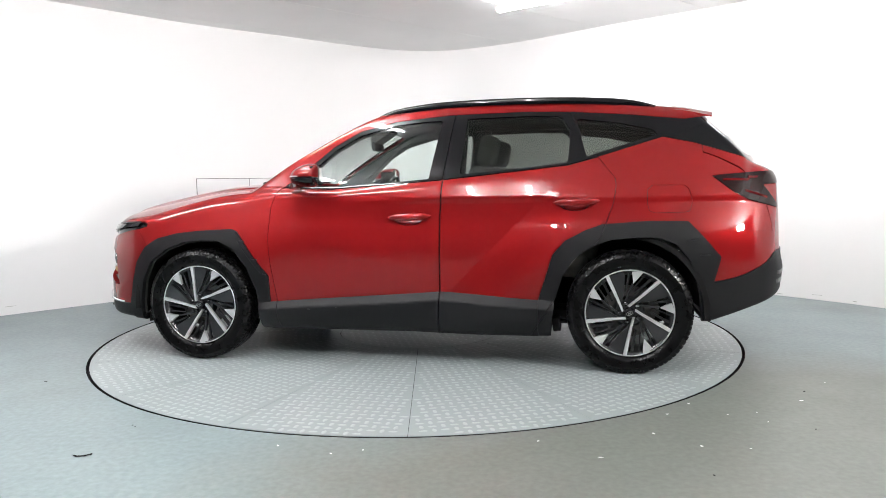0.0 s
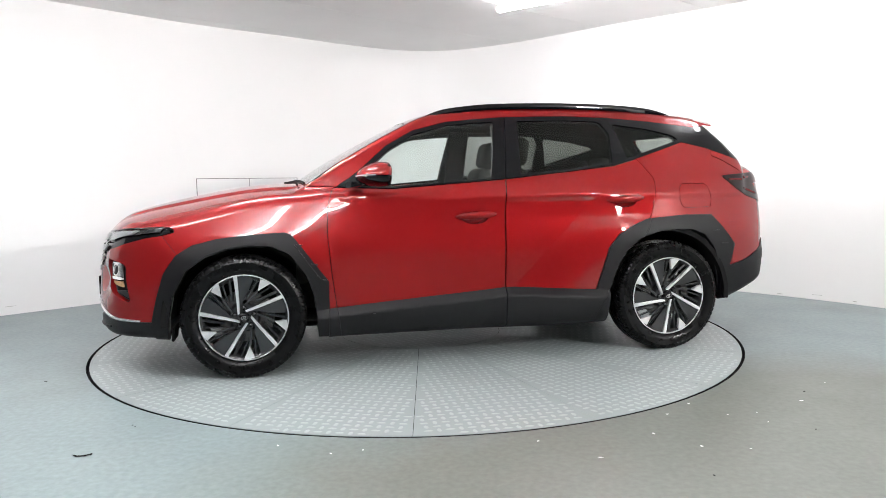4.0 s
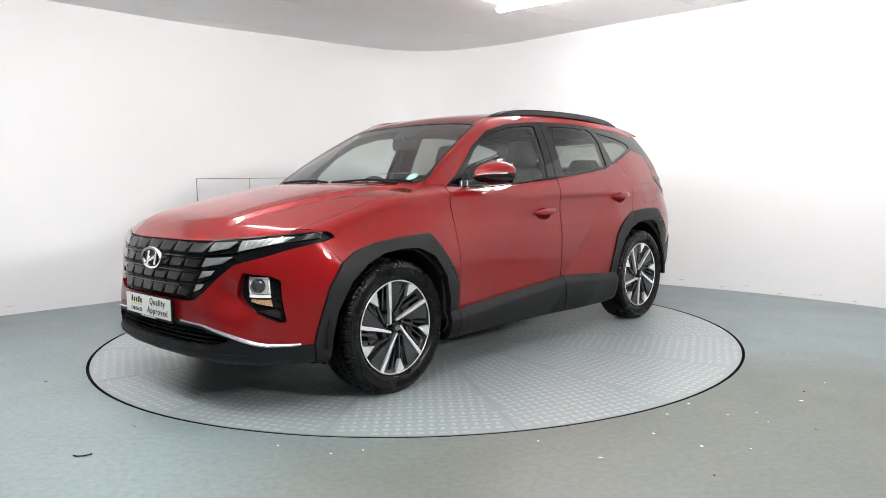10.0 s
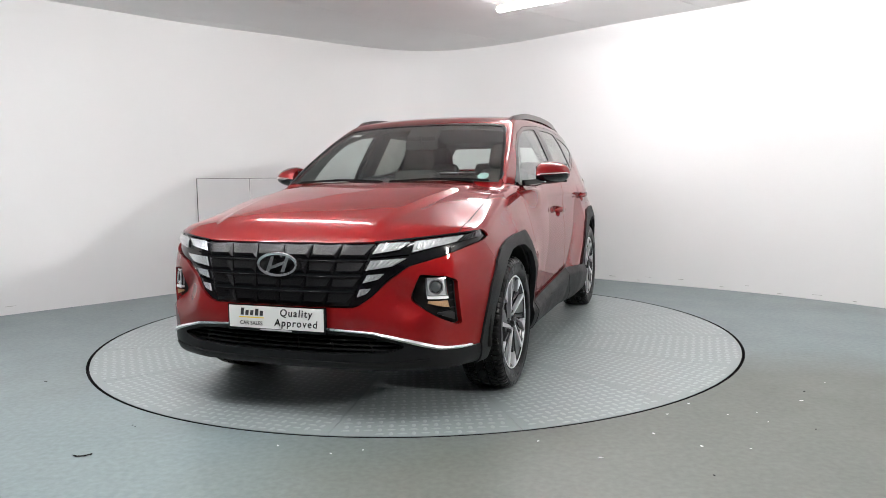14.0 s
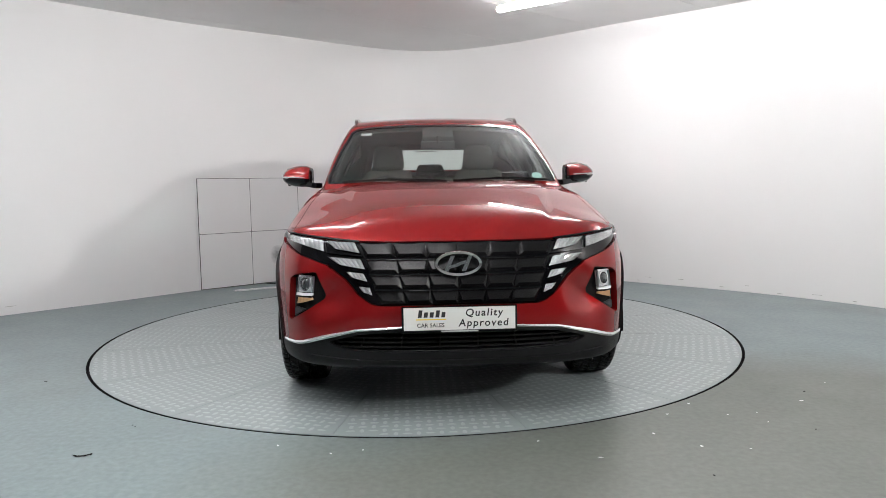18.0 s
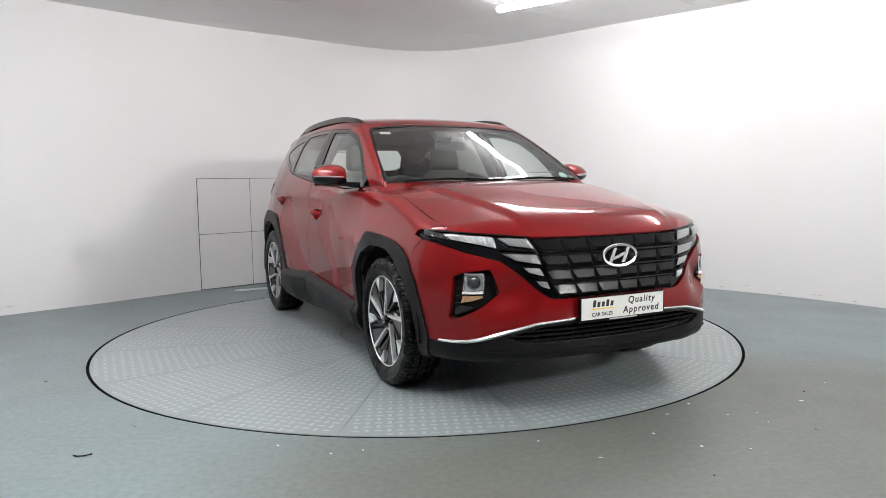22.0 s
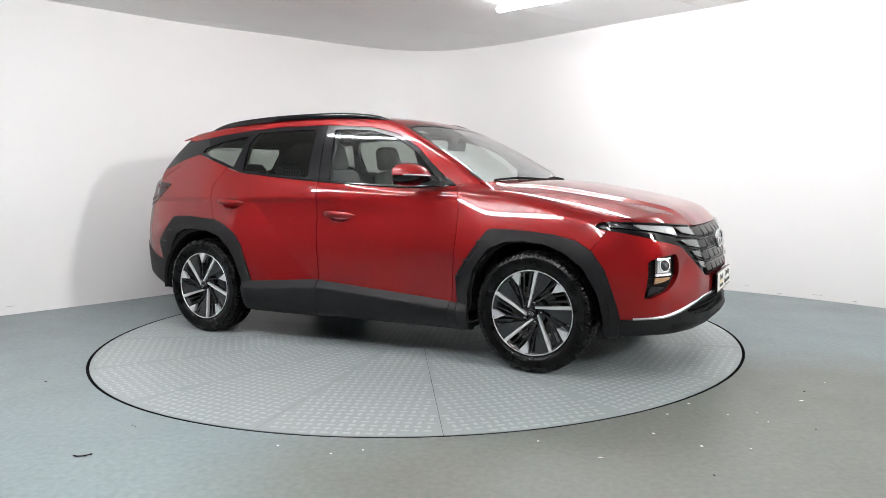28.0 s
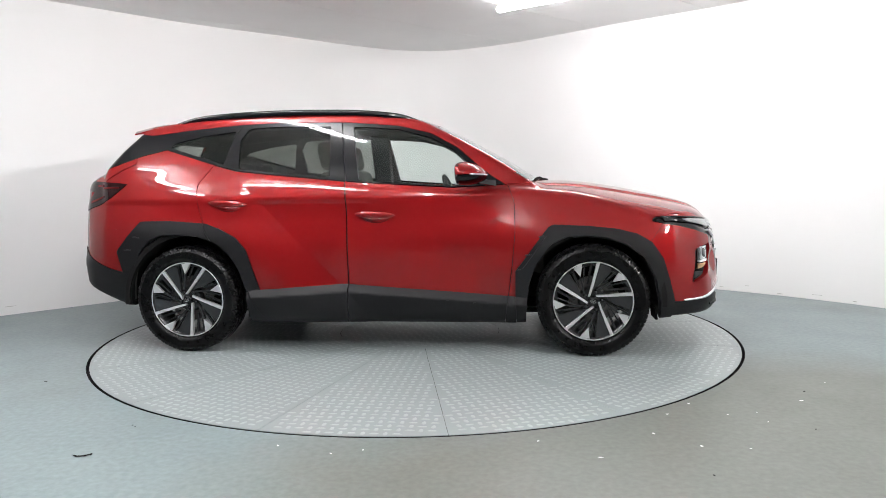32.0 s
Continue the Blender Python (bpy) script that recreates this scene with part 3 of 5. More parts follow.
def skin(h):
    """A triangle mesh of the left half of the body's skin, with cells of size h."""
    xs, ys, zs = np.arange(-2.36, 2.34, h), np.arange(-2.5 * h, 1.02, h), np.arange(0.14, 1.70, h)
    n = (len(xs), len(ys), len(zs))
    f = np.empty(n)
    for i in range(0, n[0], 40):
        X, Y, Z = np.meshgrid(xs[i:i + 40], ys, zs, indexing="ij")
        f[i:i + 40] = body(X, Y, Z)
    s = f < 0
    c = s[:-1, :-1, :-1].astype(np.int8)
    c = sum(s[a:n[0] - 1 + a, b:n[1] - 1 + b, d:n[2] - 1 + d].astype(np.int8) for a in (0, 1) for b in (0, 1) for d in (0, 1))
    act = (c > 0) & (c < 8)
    ids = -np.ones(act.shape, int)
    I = np.argwhere(act)
    ids[act] = np.arange(len(I))
    P = np.stack([xs[I[:, 0]] + h / 2, ys[I[:, 1]] + h / 2, zs[I[:, 2]] + h / 2], 1)
    P = settle(P, 4)
    quads = []
    for ax in range(3):
        a0, a1 = [(1, 2), (2, 0), (0, 1)][ax]
        lo = [slice(1, -1)] * 3
        hi = [slice(1, -1)] * 3
        lo[ax], hi[ax] = slice(0, -1), slice(1, None)
        A, B = s[tuple(lo)], s[tuple(hi)]
        E = np.argwhere(A != B)
        flip = A[A != B]
        off = np.ones(3, int)
        off[ax] = 0
        E = E + off
        q = []
        for da, db in ((-1, -1), (0, -1), (0, 0), (-1, 0)):
            o = E.copy()
            o[:, a0] += da
            o[:, a1] += db
            q.append(ids[o[:, 0], o[:, 1], o[:, 2]])
        q = np.stack(q, 1)
        q[~flip] = q[~flip][:, ::-1]
        quads.append(q)
    Q = np.concatenate(quads)
    Q = Q[(Q >= 0).all(1)]
    d = np.linalg.norm(P[Q[:, 0]] - P[Q[:, 2]], axis=1) <= np.linalg.norm(P[Q[:, 1]] - P[Q[:, 3]], axis=1)
    T = np.concatenate([Q[d][:, [0, 1, 2]], Q[d][:, [0, 2, 3]], Q[~d][:, [0, 1, 3]], Q[~d][:, [1, 2, 3]]])
    return P, T


def split(P, T, s):
    """The mesh cut along s = 0: the triangles where s is below zero, and the others."""
    s = np.where(np.abs(s) < 2e-4, 0.0, s)
    st = s[T]
    neg, pos = (st <= 0).all(1), (st >= 0).all(1)
    pos &= ~neg
    inside, outside = [T[neg]], [T[pos]]
    extra, made = [], {}
    base = len(P)

    def mid(a, b):
        k = (a, b) if a < b else (b, a)
        if k not in made:
            u = s[k[0]] / (s[k[0]] - s[k[1]])
            made[k] = base + len(extra)
            extra.append(P[k[0]] + (P[k[1]] - P[k[0]]) * u)
        return made[k]

    ni, no = [], []
    for tri in T[~neg & ~pos]:
        for k in range(3):
            a, b, c = int(tri[k]), int(tri[(k + 1) % 3]), int(tri[(k + 2) % 3])
            va, vb, vc = s[a], s[b], s[c]
            if va == 0 and vb * vc < 0:
                m = mid(b, c)
                (ni if vb < 0 else no).append((a, b, m))
                (ni if vc < 0 else no).append((a, m, c))
                break
            if va != 0 and va * vb < 0 and va * vc < 0:
                m, q = mid(a, b), mid(c, a)
                (ni if va < 0 else no).append((a, m, q))
                (no if va < 0 else ni).extend(((m, b, c), (m, c, q)))
                break
    if ni:
        inside.append(np.array(ni))
    if no:
        outside.append(np.array(no))
    if extra:
        P = np.concatenate([P, settle(np.array(extra), 2)])
    return P, np.concatenate(inside), np.concatenate(outside)


def inside_of(poly, u, v, rounding=0.0):
    """Signed distance to a closed outline in a plane, below zero inside it."""
    a = np.array(poly, float)
    b = np.roll(a, -1, axis=0)
    best = np.full(u.shape, 9.0)
    odd = np.zeros(u.shape, bool)
    for (x0, y0), (x1, y1) in zip(a, b):
        dx, dy = x1 - x0, y1 - y0
        k = np.clip(((u - x0) * dx + (v - y0) * dy) / (dx * dx + dy * dy), 0, 1)
        best = np.minimum(best, np.hypot(u - x0 - k * dx, v - y0 - k * dy))
        if y0 != y1:
            odd ^= ((y0 > v) != (y1 > v)) & (u < x0 + (v - y0) * dx / dy)
    return np.where(odd, -best, best) - rounding


# ---- the car ----
class Shell:
    """The left half of the car's skin, from which panels are cut one after another."""

    def __init__(self, h):
        P, T = skin(h)
        P, T, _ = split(P, T, -P[:, 1])
        P[np.abs(P[:, 1]) < 2e-4, 1] = 0.0
        self.P, self.T = P, T

    def take(self, field, gap=0.0, sharp=None):
        """Cuts out the part of the skin where field(x, y, z) is below zero, less a seam of width gap."""
        self.P, inner, self.T = split(self.P, self.T, field(*self.P.T))
        if gap and len(inner):
            self.P, inner, _ = split(self.P, inner, field(*self.P.T) + gap)
        return inner


def grid_mesh(name, V, F3, F4=None, smooth=True, index=None):
    """A mesh from arrays of points, triangles and quads."""
    me = bpy.data.meshes.new(name)
    n3, n4 = len(F3), 0 if F4 is None else len(F4)
    me.vertices.add(len(V))
    me.vertices.foreach_set("co", np.asarray(V, np.float32).ravel())
    loops = np.concatenate([np.asarray(F3, np.int32).ravel(), np.asarray(F4, np.int32).ravel()]) if n4 else np.asarray(F3, np.int32).ravel()
    me.loops.add(len(loops))
    me.loops.foreach_set("vertex_index", loops)
    me.polygons.add(n3 + n4)
    me.polygons.foreach_set("loop_start", np.concatenate([np.arange(n3) * 3, n3 * 3 + np.arange(n4) * 4]).astype(np.int32))
    me.update(calc_edges=True)
    if smooth:
        me.polygons.foreach_set("use_smooth", np.ones(n3 + n4, bool))
        me.set_sharp_from_angle(angle=radians(40))
    return me


def plate_mesh(name, P, T, offset, thick, both, side=1):
    """A panel of the skin with thickness, of the left half, mirrored, or of both halves joined in the middle."""
    used, T = np.unique(T, return_inverse=True)
    T = T.reshape(-1, 3)
    V = P[used]
    N = slope(V)
    N[V[:, 1] == 0, 1] = 0
    if both:
        mid = V[:, 1] == 0
        n = len(V)
        m = np.where(mid, np.arange(n), n + np.cumsum(~mid) - 1)
        V = np.concatenate([V, V[~mid] * (1, -1, 1)])
        N = np.concatenate([N, N[~mid] * (1, -1, 1)])
        T = np.concatenate([T, m[T][:, ::-1]])
    elif side < 0:
        V, N, T = V * (1, -1, 1), N * (1, -1, 1), T[:, ::-1]
    out, inn = V + N * offset, V + N * (offset - thick)
    n = len(V)
    E = np.concatenate([T[:, [0, 1]], T[:, [1, 2]], T[:, [2, 0]]])
    key = E[:, 0].astype(np.int64) * n + E[:, 1]
    rev = E[:, 1].astype(np.int64) * n + E[:, 0]
    B = E[~np.isin(key, rev)]
    rim = np.stack([B[:, 1], B[:, 0], B[:, 0] + n, B[:, 1] + n], 1)
    both_sides = np.concatenate([out, inn])
    me = grid_mesh(name, both_sides, np.concatenate([T, T[:, ::-1] + n]), rim)
    # the skin shades by the true slope of the body, the cut edges by their own faces
    c = both_sides[rim]
    edge = np.cross(c[:, 2] - c[:, 0], c[:, 3] - c[:, 1])
    edge /= np.maximum(np.linalg.norm(edge, axis=1, keepdims=True), 1e-9)
    me.normals_split_custom_set(np.concatenate([N[T].reshape(-1, 3), -N[T[:, ::-1]].reshape(-1, 3), np.repeat(edge, 4, axis=0)]).tolist())
    return me


car = tagged(new("car"), "shiny red compact SUV with black cladding on the turntable", "car")
shell = Shell(0.0125)
INNER = []  # pieces of skin that are not glass, for the inner lining


def panel(name, T, material, parent=None, label="", offset=0.0, thick=0.012, both=False, keep=True):
    """Panels of the car's skin: one across the middle, or one on each side."""
    if keep:
        INNER.append(T)
    if len(T) == 0:
        return []
    made = []
    for k, side in enumerate((1,) if both else (1, -1)):
        p = parent[k] if isinstance(parent, list) else (parent or car)
        made.append(part(name, plate_mesh(name, shell.P, T, offset, thick, both, side), material, p, label))
    return made


def in_xz(poly, least_y=0.45, rounding=0.0):
    return lambda x, y, z: np.maximum(inside_of(poly, x, z, rounding), least_y - y)


def in_yz(poly, least_x, rounding=0.0):
    return lambda x, y, z: np.maximum(inside_of(poly, y, z, rounding), least_x - x)


# wheel openings, cut away
ARCH_F = [(1.765, 0.10), (1.755, 0.36), (1.725, 0.50), (1.65, 0.635), (1.54, 0.715), (1.42, 0.757), (1.30, 0.769), (1.18, 0.764), (1.075, 0.718), (0.985, 0.60), (0.937, 0.46), (0.92, 0.30), (0.915, 0.10)]
ARCH_R = [(-0.893, 0.10), (-0.897, 0.30), (-0.914, 0.412), (-0.96, 0.565), (-1.023, 0.667), (-1.114, 0.741), (-1.24, 0.779), (-1.38, 0.791), (-1.50, 0.786), (-1.59, 0.752), (-1.66, 0.67), (-1.705, 0.57), (-1.733, 0.46), (-1.743, 0.335), (-1.745, 0.10)]
shell.take(in_xz(ARCH_F, 0.55))
shell.take(in_xz(ARCH_R, 0.55))
underbody = panel("underbody", shell.take(lambda x, y, z: np.maximum(z - 0.262 - 0.008 * ramp(x, 1.7, 2.1) - 0.11 * ramp(-x, 1.40, 1.72) - 0.13 * np.clip((-x - 1.80) / 0.4, 0, 1.2), np.abs(y) - 0.80 + 0.35 * ramp(x, 1.75, 2.15) + 0.2 * ramp(-x, 1.8, 2.2))), BLACK, both=True)

# glass
WIND = [(-0.5, 1.124), (0.30, 1.124), (0.60, 1.118), (0.715, 1.112), (0.70, 1.18), (0.655, 1.32), (0.595, 1.462), (0.565, 1.488), (0.45, 1.502), (0.2, 1.513), (-0.5, 1.515)]
windscreen = panel("windscreen", shell.take(lambda x, y, z: np.maximum(inside_of(WIND, y, z), 0.12 - x), 0.004), GLASS, label="raked green-tinted windscreen", thick=0.005, both=True, keep=False)
screen_seal = panel("screen_seal", shell.take(lambda x, y, z: np.maximum(inside_of(WIND, y, z) + 0.002 - 0.015 * ramp(z, 1.11, 1.15), 0.12 - x)), GLOSS, label="black windscreen border", both=True, thick=0.008)
REARGLASS = [(-0.5, 1.245), (0.55, 1.245), (0.60, 1.27), (0.565, 1.40), (0.50, 1.470), (-0.5, 1.478)]
rear_window = panel("rear_window", shell.take(lambda x, y, z: np.maximum(inside_of(REARGLASS, y, z), x + 1.7), 0.004), BACKGLASS, label="lightly tinted rear window", thick=0.005, both=True, keep=False)
PANE_F = [(0.668, 1.112), (0.575, 1.213), (0.460, 1.318), (0.300, 1.410), (0.085, 1.468), (-0.10, 1.486), (-0.222, 1.490), (-0.160, 1.141), (0.10, 1.119), (0.45, 1.098)]
PANE_R = [(-0.358, 1.163), (-0.386, 1.497), (-0.72, 1.503), (-0.93, 1.496), (-0.955, 1.485), (-1.0, 1.415), (-0.985, 1.225), (-0.784, 1.203)]
PANE_Q = [(-1.10, 1.258), (-1.045, 1.478), (-1.28, 1.447), (-1.47, 1.405), (-1.50, 1.378), (-1.17, 1.280)]
side_panes = []
for name, poly, glass, label in (("front_side_window", PANE_F, GLASS, "green-tinted door glass"), ("rear_side_window", PANE_R, PRIVACY, "dark privacy glass"), ("quarter_window", PANE_Q, PRIVACY, "dark privacy glass")):
    side_panes.append((name, shell.take(in_xz(poly, 0.5, 0.004), 0.002), glass, label))
# gloss black band round the side glass, running back to the rear window
BAND = [(0.795, 1.096), (0.45, 1.083), (0.10, 1.105), (-0.25, 1.130), (-0.78, 1.182), (-0.99, 1.206), (-1.17, 1.252), (-1.53, 1.360), (-1.70, 1.325), (-1.86, 1.275), (-2.06, 1.21), (-2.12, 1.235),
        (-1.83, 1.49), (-1.66, 1.468), (-1.30, 1.505), (-1.01, 1.528), (-0.72, 1.537), (-0.30, 1.530), (-0.10, 1.515), (0.08, 1.498), (0.30, 1.443), (0.475, 1.345), (0.60, 1.237), (0.70, 1.155)]
band = shell.take(in_xz(BAND, 0.56), 0.003)

# front: black mask of grille and lamps, lamp recess, bumper, intake
MASK = [(-0.5, 0.846), (0.30, 0.847), (0.46, 0.851), (0.64, 0.866), (0.775, 0.880), (0.845, 0.888), (0.866, 0.862), (0.862, 0.838), (0.812, 0.811), (0.741, 0.779), (0.615, 0.741), (0.525, 0.672),
        (0.462, 0.606), (0.405, 0.566), (0.37, 0.556), (-0.5, 0.556)]
mask = panel("front_mask", shell.take(in_yz(MASK, 1.70), 0.004), GLOSS, label="gloss black grille and lamp panel", offset=-0.012, thick=0.02, both=True)
FOG = [(0.662, 0.706), (0.765, 0.690), (0.800, 0.668), (0.815, 0.465), (0.800, 0.465), (0.622, 0.580), (0.616, 0.600)]
fog = panel("lamp_recess", shell.take(in_yz(FOG, 1.8), 0.003), GAP, offset=-0.035, thick=0.03, keep=False)
STRIP = [(0.0, 0.460), (0.25, 0.458), (0.47, 0.444), (0.627, 0.403), (0.746, 0.363), (0.82, 0.355), (0.885, 0.354), (0.95, 0.354)]
strip_z = curve(STRIP, 0.012)
INTAKE = [(-0.5, 0.440), (0.25, 0.440), (0.46, 0.424), (0.60, 0.388), (0.60, 0.375), (0.52, 0.352), (0.3, 0.342), (-0.5, 0.340)]
intake = panel("lower_intake", shell.take(in_yz(INTAKE, 1.9), 0.002), GLOSS, label="black lower intake", offset=-0.05, thick=0.02, both=True, keep=False)
# black cladding of the front arch, rear arch, sills and lower bumpers
CLAD_F = [(1.845, 0.358), (1.812, 0.488), (1.766, 0.628), (1.696, 0.728), (1.608, 0.781), (1.476, 0.813), (1.316, 0.829), (1.093, 0.840), (1.060, 0.826), (1.022, 0.778), (0.853, 0.548), (0.853, 0.383),
          (0.86, 0.15), (1.80, 0.15), (1.83, 0.262)]
CLAD_R = [(-0.822, 0.15), (-0.822, 0.424), (-0.905, 0.691), (-0.974, 0.772), (-1.091, 0.832), (-1.183, 0.864), (-1.444, 0.883), (-1.655, 0.879), (-1.711, 0.820), (-1.836, 0.680), (-1.800, 0.545), (-1.79, 0.30), (-1.76, 0.15)]
arch_f = shell.take(in_xz(CLAD_F, 0.5), 0.0015)
arch_r = shell.take(in_xz(CLAD_R, 0.5), 0.0015)
front_lip = panel("front_bumper_lower", shell.take(lambda x, y, z: np.maximum(z - strip_z(y) + 0.004, 1.55 - x), 0.002), BLACK, label="black plastic lower bumper", offset=0.004, thick=0.02, both=True)
REARLOW = curve(((0.0, 0.70), (0.62, 0.705), (0.72, 0.695), (0.79, 0.62), (0.84, 0.56), (0.88, 0.53), (0.95, 0.50)), 0.01)
rear_lip = panel("rear_bumper_lower", shell.take(lambda x, y, z: np.maximum(z - REARLOW(y), x + 1.70), 0.002), BLACK, label="black plastic lower rear bumper", offset=0.006, thick=0.02, both=True)
sill = shell.take(lambda x, y, z: np.maximum(z - SILL(x), np.maximum(x - 1.0, -1.0 - x)), 0.0015)

# hollows for the door handles
HOLLOWS = [[(x0 + 0.008 + 0.086 * math.cos(2 * math.pi * j / 24), z0 - 0.014 + 0.040 * math.sin(2 * math.pi * j / 24)) for j in range(24)] for x0, z0 in ((-0.052, 0.910), (-1.040, 0.992))]
for hollow in HOLLOWS:
    shell.take(in_xz(hollow, 0.5))
# tail lamps, fuel flap, doors
TAILLAMP = [(-1.792, 1.133), (-1.88, 1.142), (-2.30, 1.168), (-2.30, 1.085), (-2.085, 1.080), (-2.19, 0.950), (-2.17, 0.945), (-2.0, 0.992), (-1.912, 1.037)]
tail_lamp = panel("tail_lamp", shell.take(in_xz(TAILLAMP, 0.42), 0.003), LAMPRED, label="smoked dark red tail lamp", offset=0.004, thick=0.03)
for k, side in enumerate((1, -1)):
    for x0, x1, z0, z1 in ((-1.86, -2.19, 1.122, 1.136), (-2.00, -2.16, 1.060, 1.030)):
        n = 14
        pts = settle(np.array([(x0 + (x1 - x0) * i / n, 0.80 - 0.02 * i / n, z0 + (z1 - z0) * i / n) for i in range(n + 1)]), 8)
        out = slope(pts)
        path = [Vector((p + q * 0.004) * (1, side, 1)) for p, q in zip(pts, out)]
        part("tail_light_strip", sweep(bmesh.new(), path, [(-0.004, -0.006), (0.004, -0.006), (0.004, 0.006), (-0.004, 0.006)]), LAMPGLOW, tail_lamp[k], "red light strip")
GAP_A = curve(((0.1, 0.77), (0.383, 0.810), (0.59, 0.836), (0.797, 0.854), (0.982, 0.849), (1.08, 0.815), (1.2, 0.74)), 0.01)
GAP_B = curve(((0.1, -0.234), (0.46, -0.234), (0.91, -0.238), (1.165, -0.255), (1.52, -0.305)), 0.01)
GAP_C = curve(((0.3, -0.83), (0.70, -1.10), (0.77, -1.160), (0.805, -1.184), (0.988, -1.250), (1.08, -1.265), (1.125, -1.262), (1.271, -1.150), (1.52, -1.0)), 0.008)


def front_door(x, y, z):
    return np.maximum(np.maximum(x - GAP_A(z), GAP_B(z) - x), 0.5 - y)


def rear_door(x, y, z):
    return np.maximum(np.maximum(x - GAP_B(z), GAP_C(z) - x), 0.5 - y)


def cut_from(T, field, gap=0.0):
    """A piece of already cut skin, and what remains of it."""
    shell.P, inner, rest = split(shell.P, T, field(*shell.P.T))
    if gap and len(inner):
        shell.P, inner, _ = split(shell.P, inner, field(*shell.P.T) + gap)
    return inner, rest


low = lambda f: (lambda x, y, z: np.maximum(f(x, y, z), z - BELT(x)))
BELT = curve(((-2.0, 1.45), (-1.53, 1.36), (-1.17, 1.252), (-0.99, 1.206), (-0.25, 1.130), (0.45, 1.083), (0.80, 1.096), (0.9, 1.10)), 0.004)
doors_f = panel("front_door", shell.take(low(front_door), 0.004), RED, label="red front door", thick=0.02)
doors_r = panel("rear_door", shell.take(low(rear_door), 0.004), RED, label="red rear door", thick=0.02)
sill_f, sill = cut_from(sill, front_door, 0.003)
sill_r, sill = cut_from(sill, rear_door, 0.003)
arch_d, arch_r = cut_from(arch_r, rear_door, 0.003)
panel("door_cladding", sill_f, BLACK, doors_f, "black plastic cladding", offset=0.015, thick=0.027)
panel("door_cladding", sill_r, BLACK, doors_r, "black plastic cladding", offset=0.015, thick=0.027)
panel("arch_cladding", arch_d, BLACK, doors_r, "black plastic cladding", offset=0.012, thick=0.03)
sill_a, sill_b = cut_from(sill, lambda x, y, z: -x)
panel("sill_cladding", sill_a, BLACK, label="black plastic cladding", offset=0.015, thick=0.027)
panel("sill_cladding", sill_b, BLACK, label="black plastic cladding", offset=0.015, thick=0.027)
clads_f = panel("front_arch_cladding", arch_f, BLACK, label="black plastic wheel arch cladding", offset=0.012, thick=0.03)
clads_r = panel("rear_arch_cladding", arch_r, BLACK, label="black plastic wheel arch cladding", offset=0.012, thick=0.03)
band_f, band = cut_from(band, front_door, 0.003)
band_r, band = cut_from(band, rear_door, 0.003)
panel("window_trim", band_f, GLOSS, doors_f, "gloss black trim")
panel("window_trim", band_r, GLOSS, doors_r, "gloss black trim")
panel("pillar_trim", band, GLOSS, label="gloss black pillar trim")
for (name, T, glass, label), owner in zip(side_panes, (doors_f, doors_r, None)):
    panel(name, T, glass, owner, label, offset=-0.004, thick=0.004, keep=False)

# hood, bumpers, wings, rear door, roof
HOOD = [(0.985, -0.5), (0.985, 0.2), (0.955, 0.5), (0.915, 0.70), (0.935, 0.738), (1.0, 0.742), (1.15, 0.742), (1.475, 0.770), (1.747, 0.783), (1.90, 0.787), (2.4, 0.80), (2.4, -0.5)]
hood = panel("hood", shell.take(lambda x, y, z: np.maximum(inside_of(HOOD, x, y), 0.835 - z), 0.004), RED, label="sculpted red hood", thick=0.02, both=True)
cowl = panel("cowl", shell.take(lambda x, y, z: np.maximum(np.maximum(0.86 - x, x - 1.0), np.maximum(y - 0.725, 1.085 - z))), BLACK)
SEAM_F = curve(((0.2, 1.60), (0.70, 1.66), (0.73, 1.688), (0.86, 1.785), (0.95, 1.84)), 0.005)
bumper_f = panel("front_bumper", shell.take(lambda x, y, z: np.maximum(SEAM_F(z) - x, z - 0.90), 0.003), RED, label="red front bumper", thick=0.03, both=True)
wings = panel("front_wing", shell.take(lambda x, y, z: np.maximum(0.80 - x, z - 1.103), 0.003), RED, label="red front wing")
SEAM_R = curve(((0.3, -1.50), (0.84, -1.585), (0.872, -1.612), (1.04, -1.912), (1.1, -2.02)), 0.005)
bumper_r = panel("rear_bumper", shell.take(lambda x, y, z: np.maximum(np.maximum(x - SEAM_R(z), z - 0.985), 0.60 - y - np.clip((0.80 - z) * 9, -2, 2)), 0.003), RED, label="red rear bumper", both=True)
tailgate = panel("tailgate", shell.take(lambda x, y, z: np.maximum(np.maximum(x + 1.75, y - 0.72), z - 1.535), 0.003), RED, label="red tailgate", both=True)
ROOFTOP = [(0.36, -0.5), (0.30, 0.575), (0.05, 0.585), (-1.0, 0.575), (-1.60, 0.545), (-1.63, -0.5)]
FUEL = [(-1.432, 0.985), (-1.436, 1.060), (-1.465, 1.085), (-1.64, 1.083), (-1.668, 1.060), (-1.685, 0.985), (-1.67, 0.935), (-1.645, 0.928), (-1.475, 0.925), (-1.445, 0.938)]
roof = panel("roof", shell.take(lambda x, y, z: np.maximum(inside_of(ROOFTOP, x, y), 1.4 - z), 0.002), RED, label="red roof", both=True)
rear_quarter = shell.take(lambda x, y, z: np.maximum(np.maximum(x + 1.0, z - 1.45), np.minimum(z - 1.2, -1.92 - x)), 0.0)
plain_quarter = rear_quarter
fuel_flap, rear_quarter = cut_from(rear_quarter, in_xz(FUEL, 0.5), 0.003)
quarters = []
for side in (1, -1):
    T = rear_quarter if side > 0 else plain_quarter
    quarters.append(part("rear_wing", plate_mesh("rear_wing", shell.P, T, 0, 0.012, False, side), RED, car, "red rear wing"))
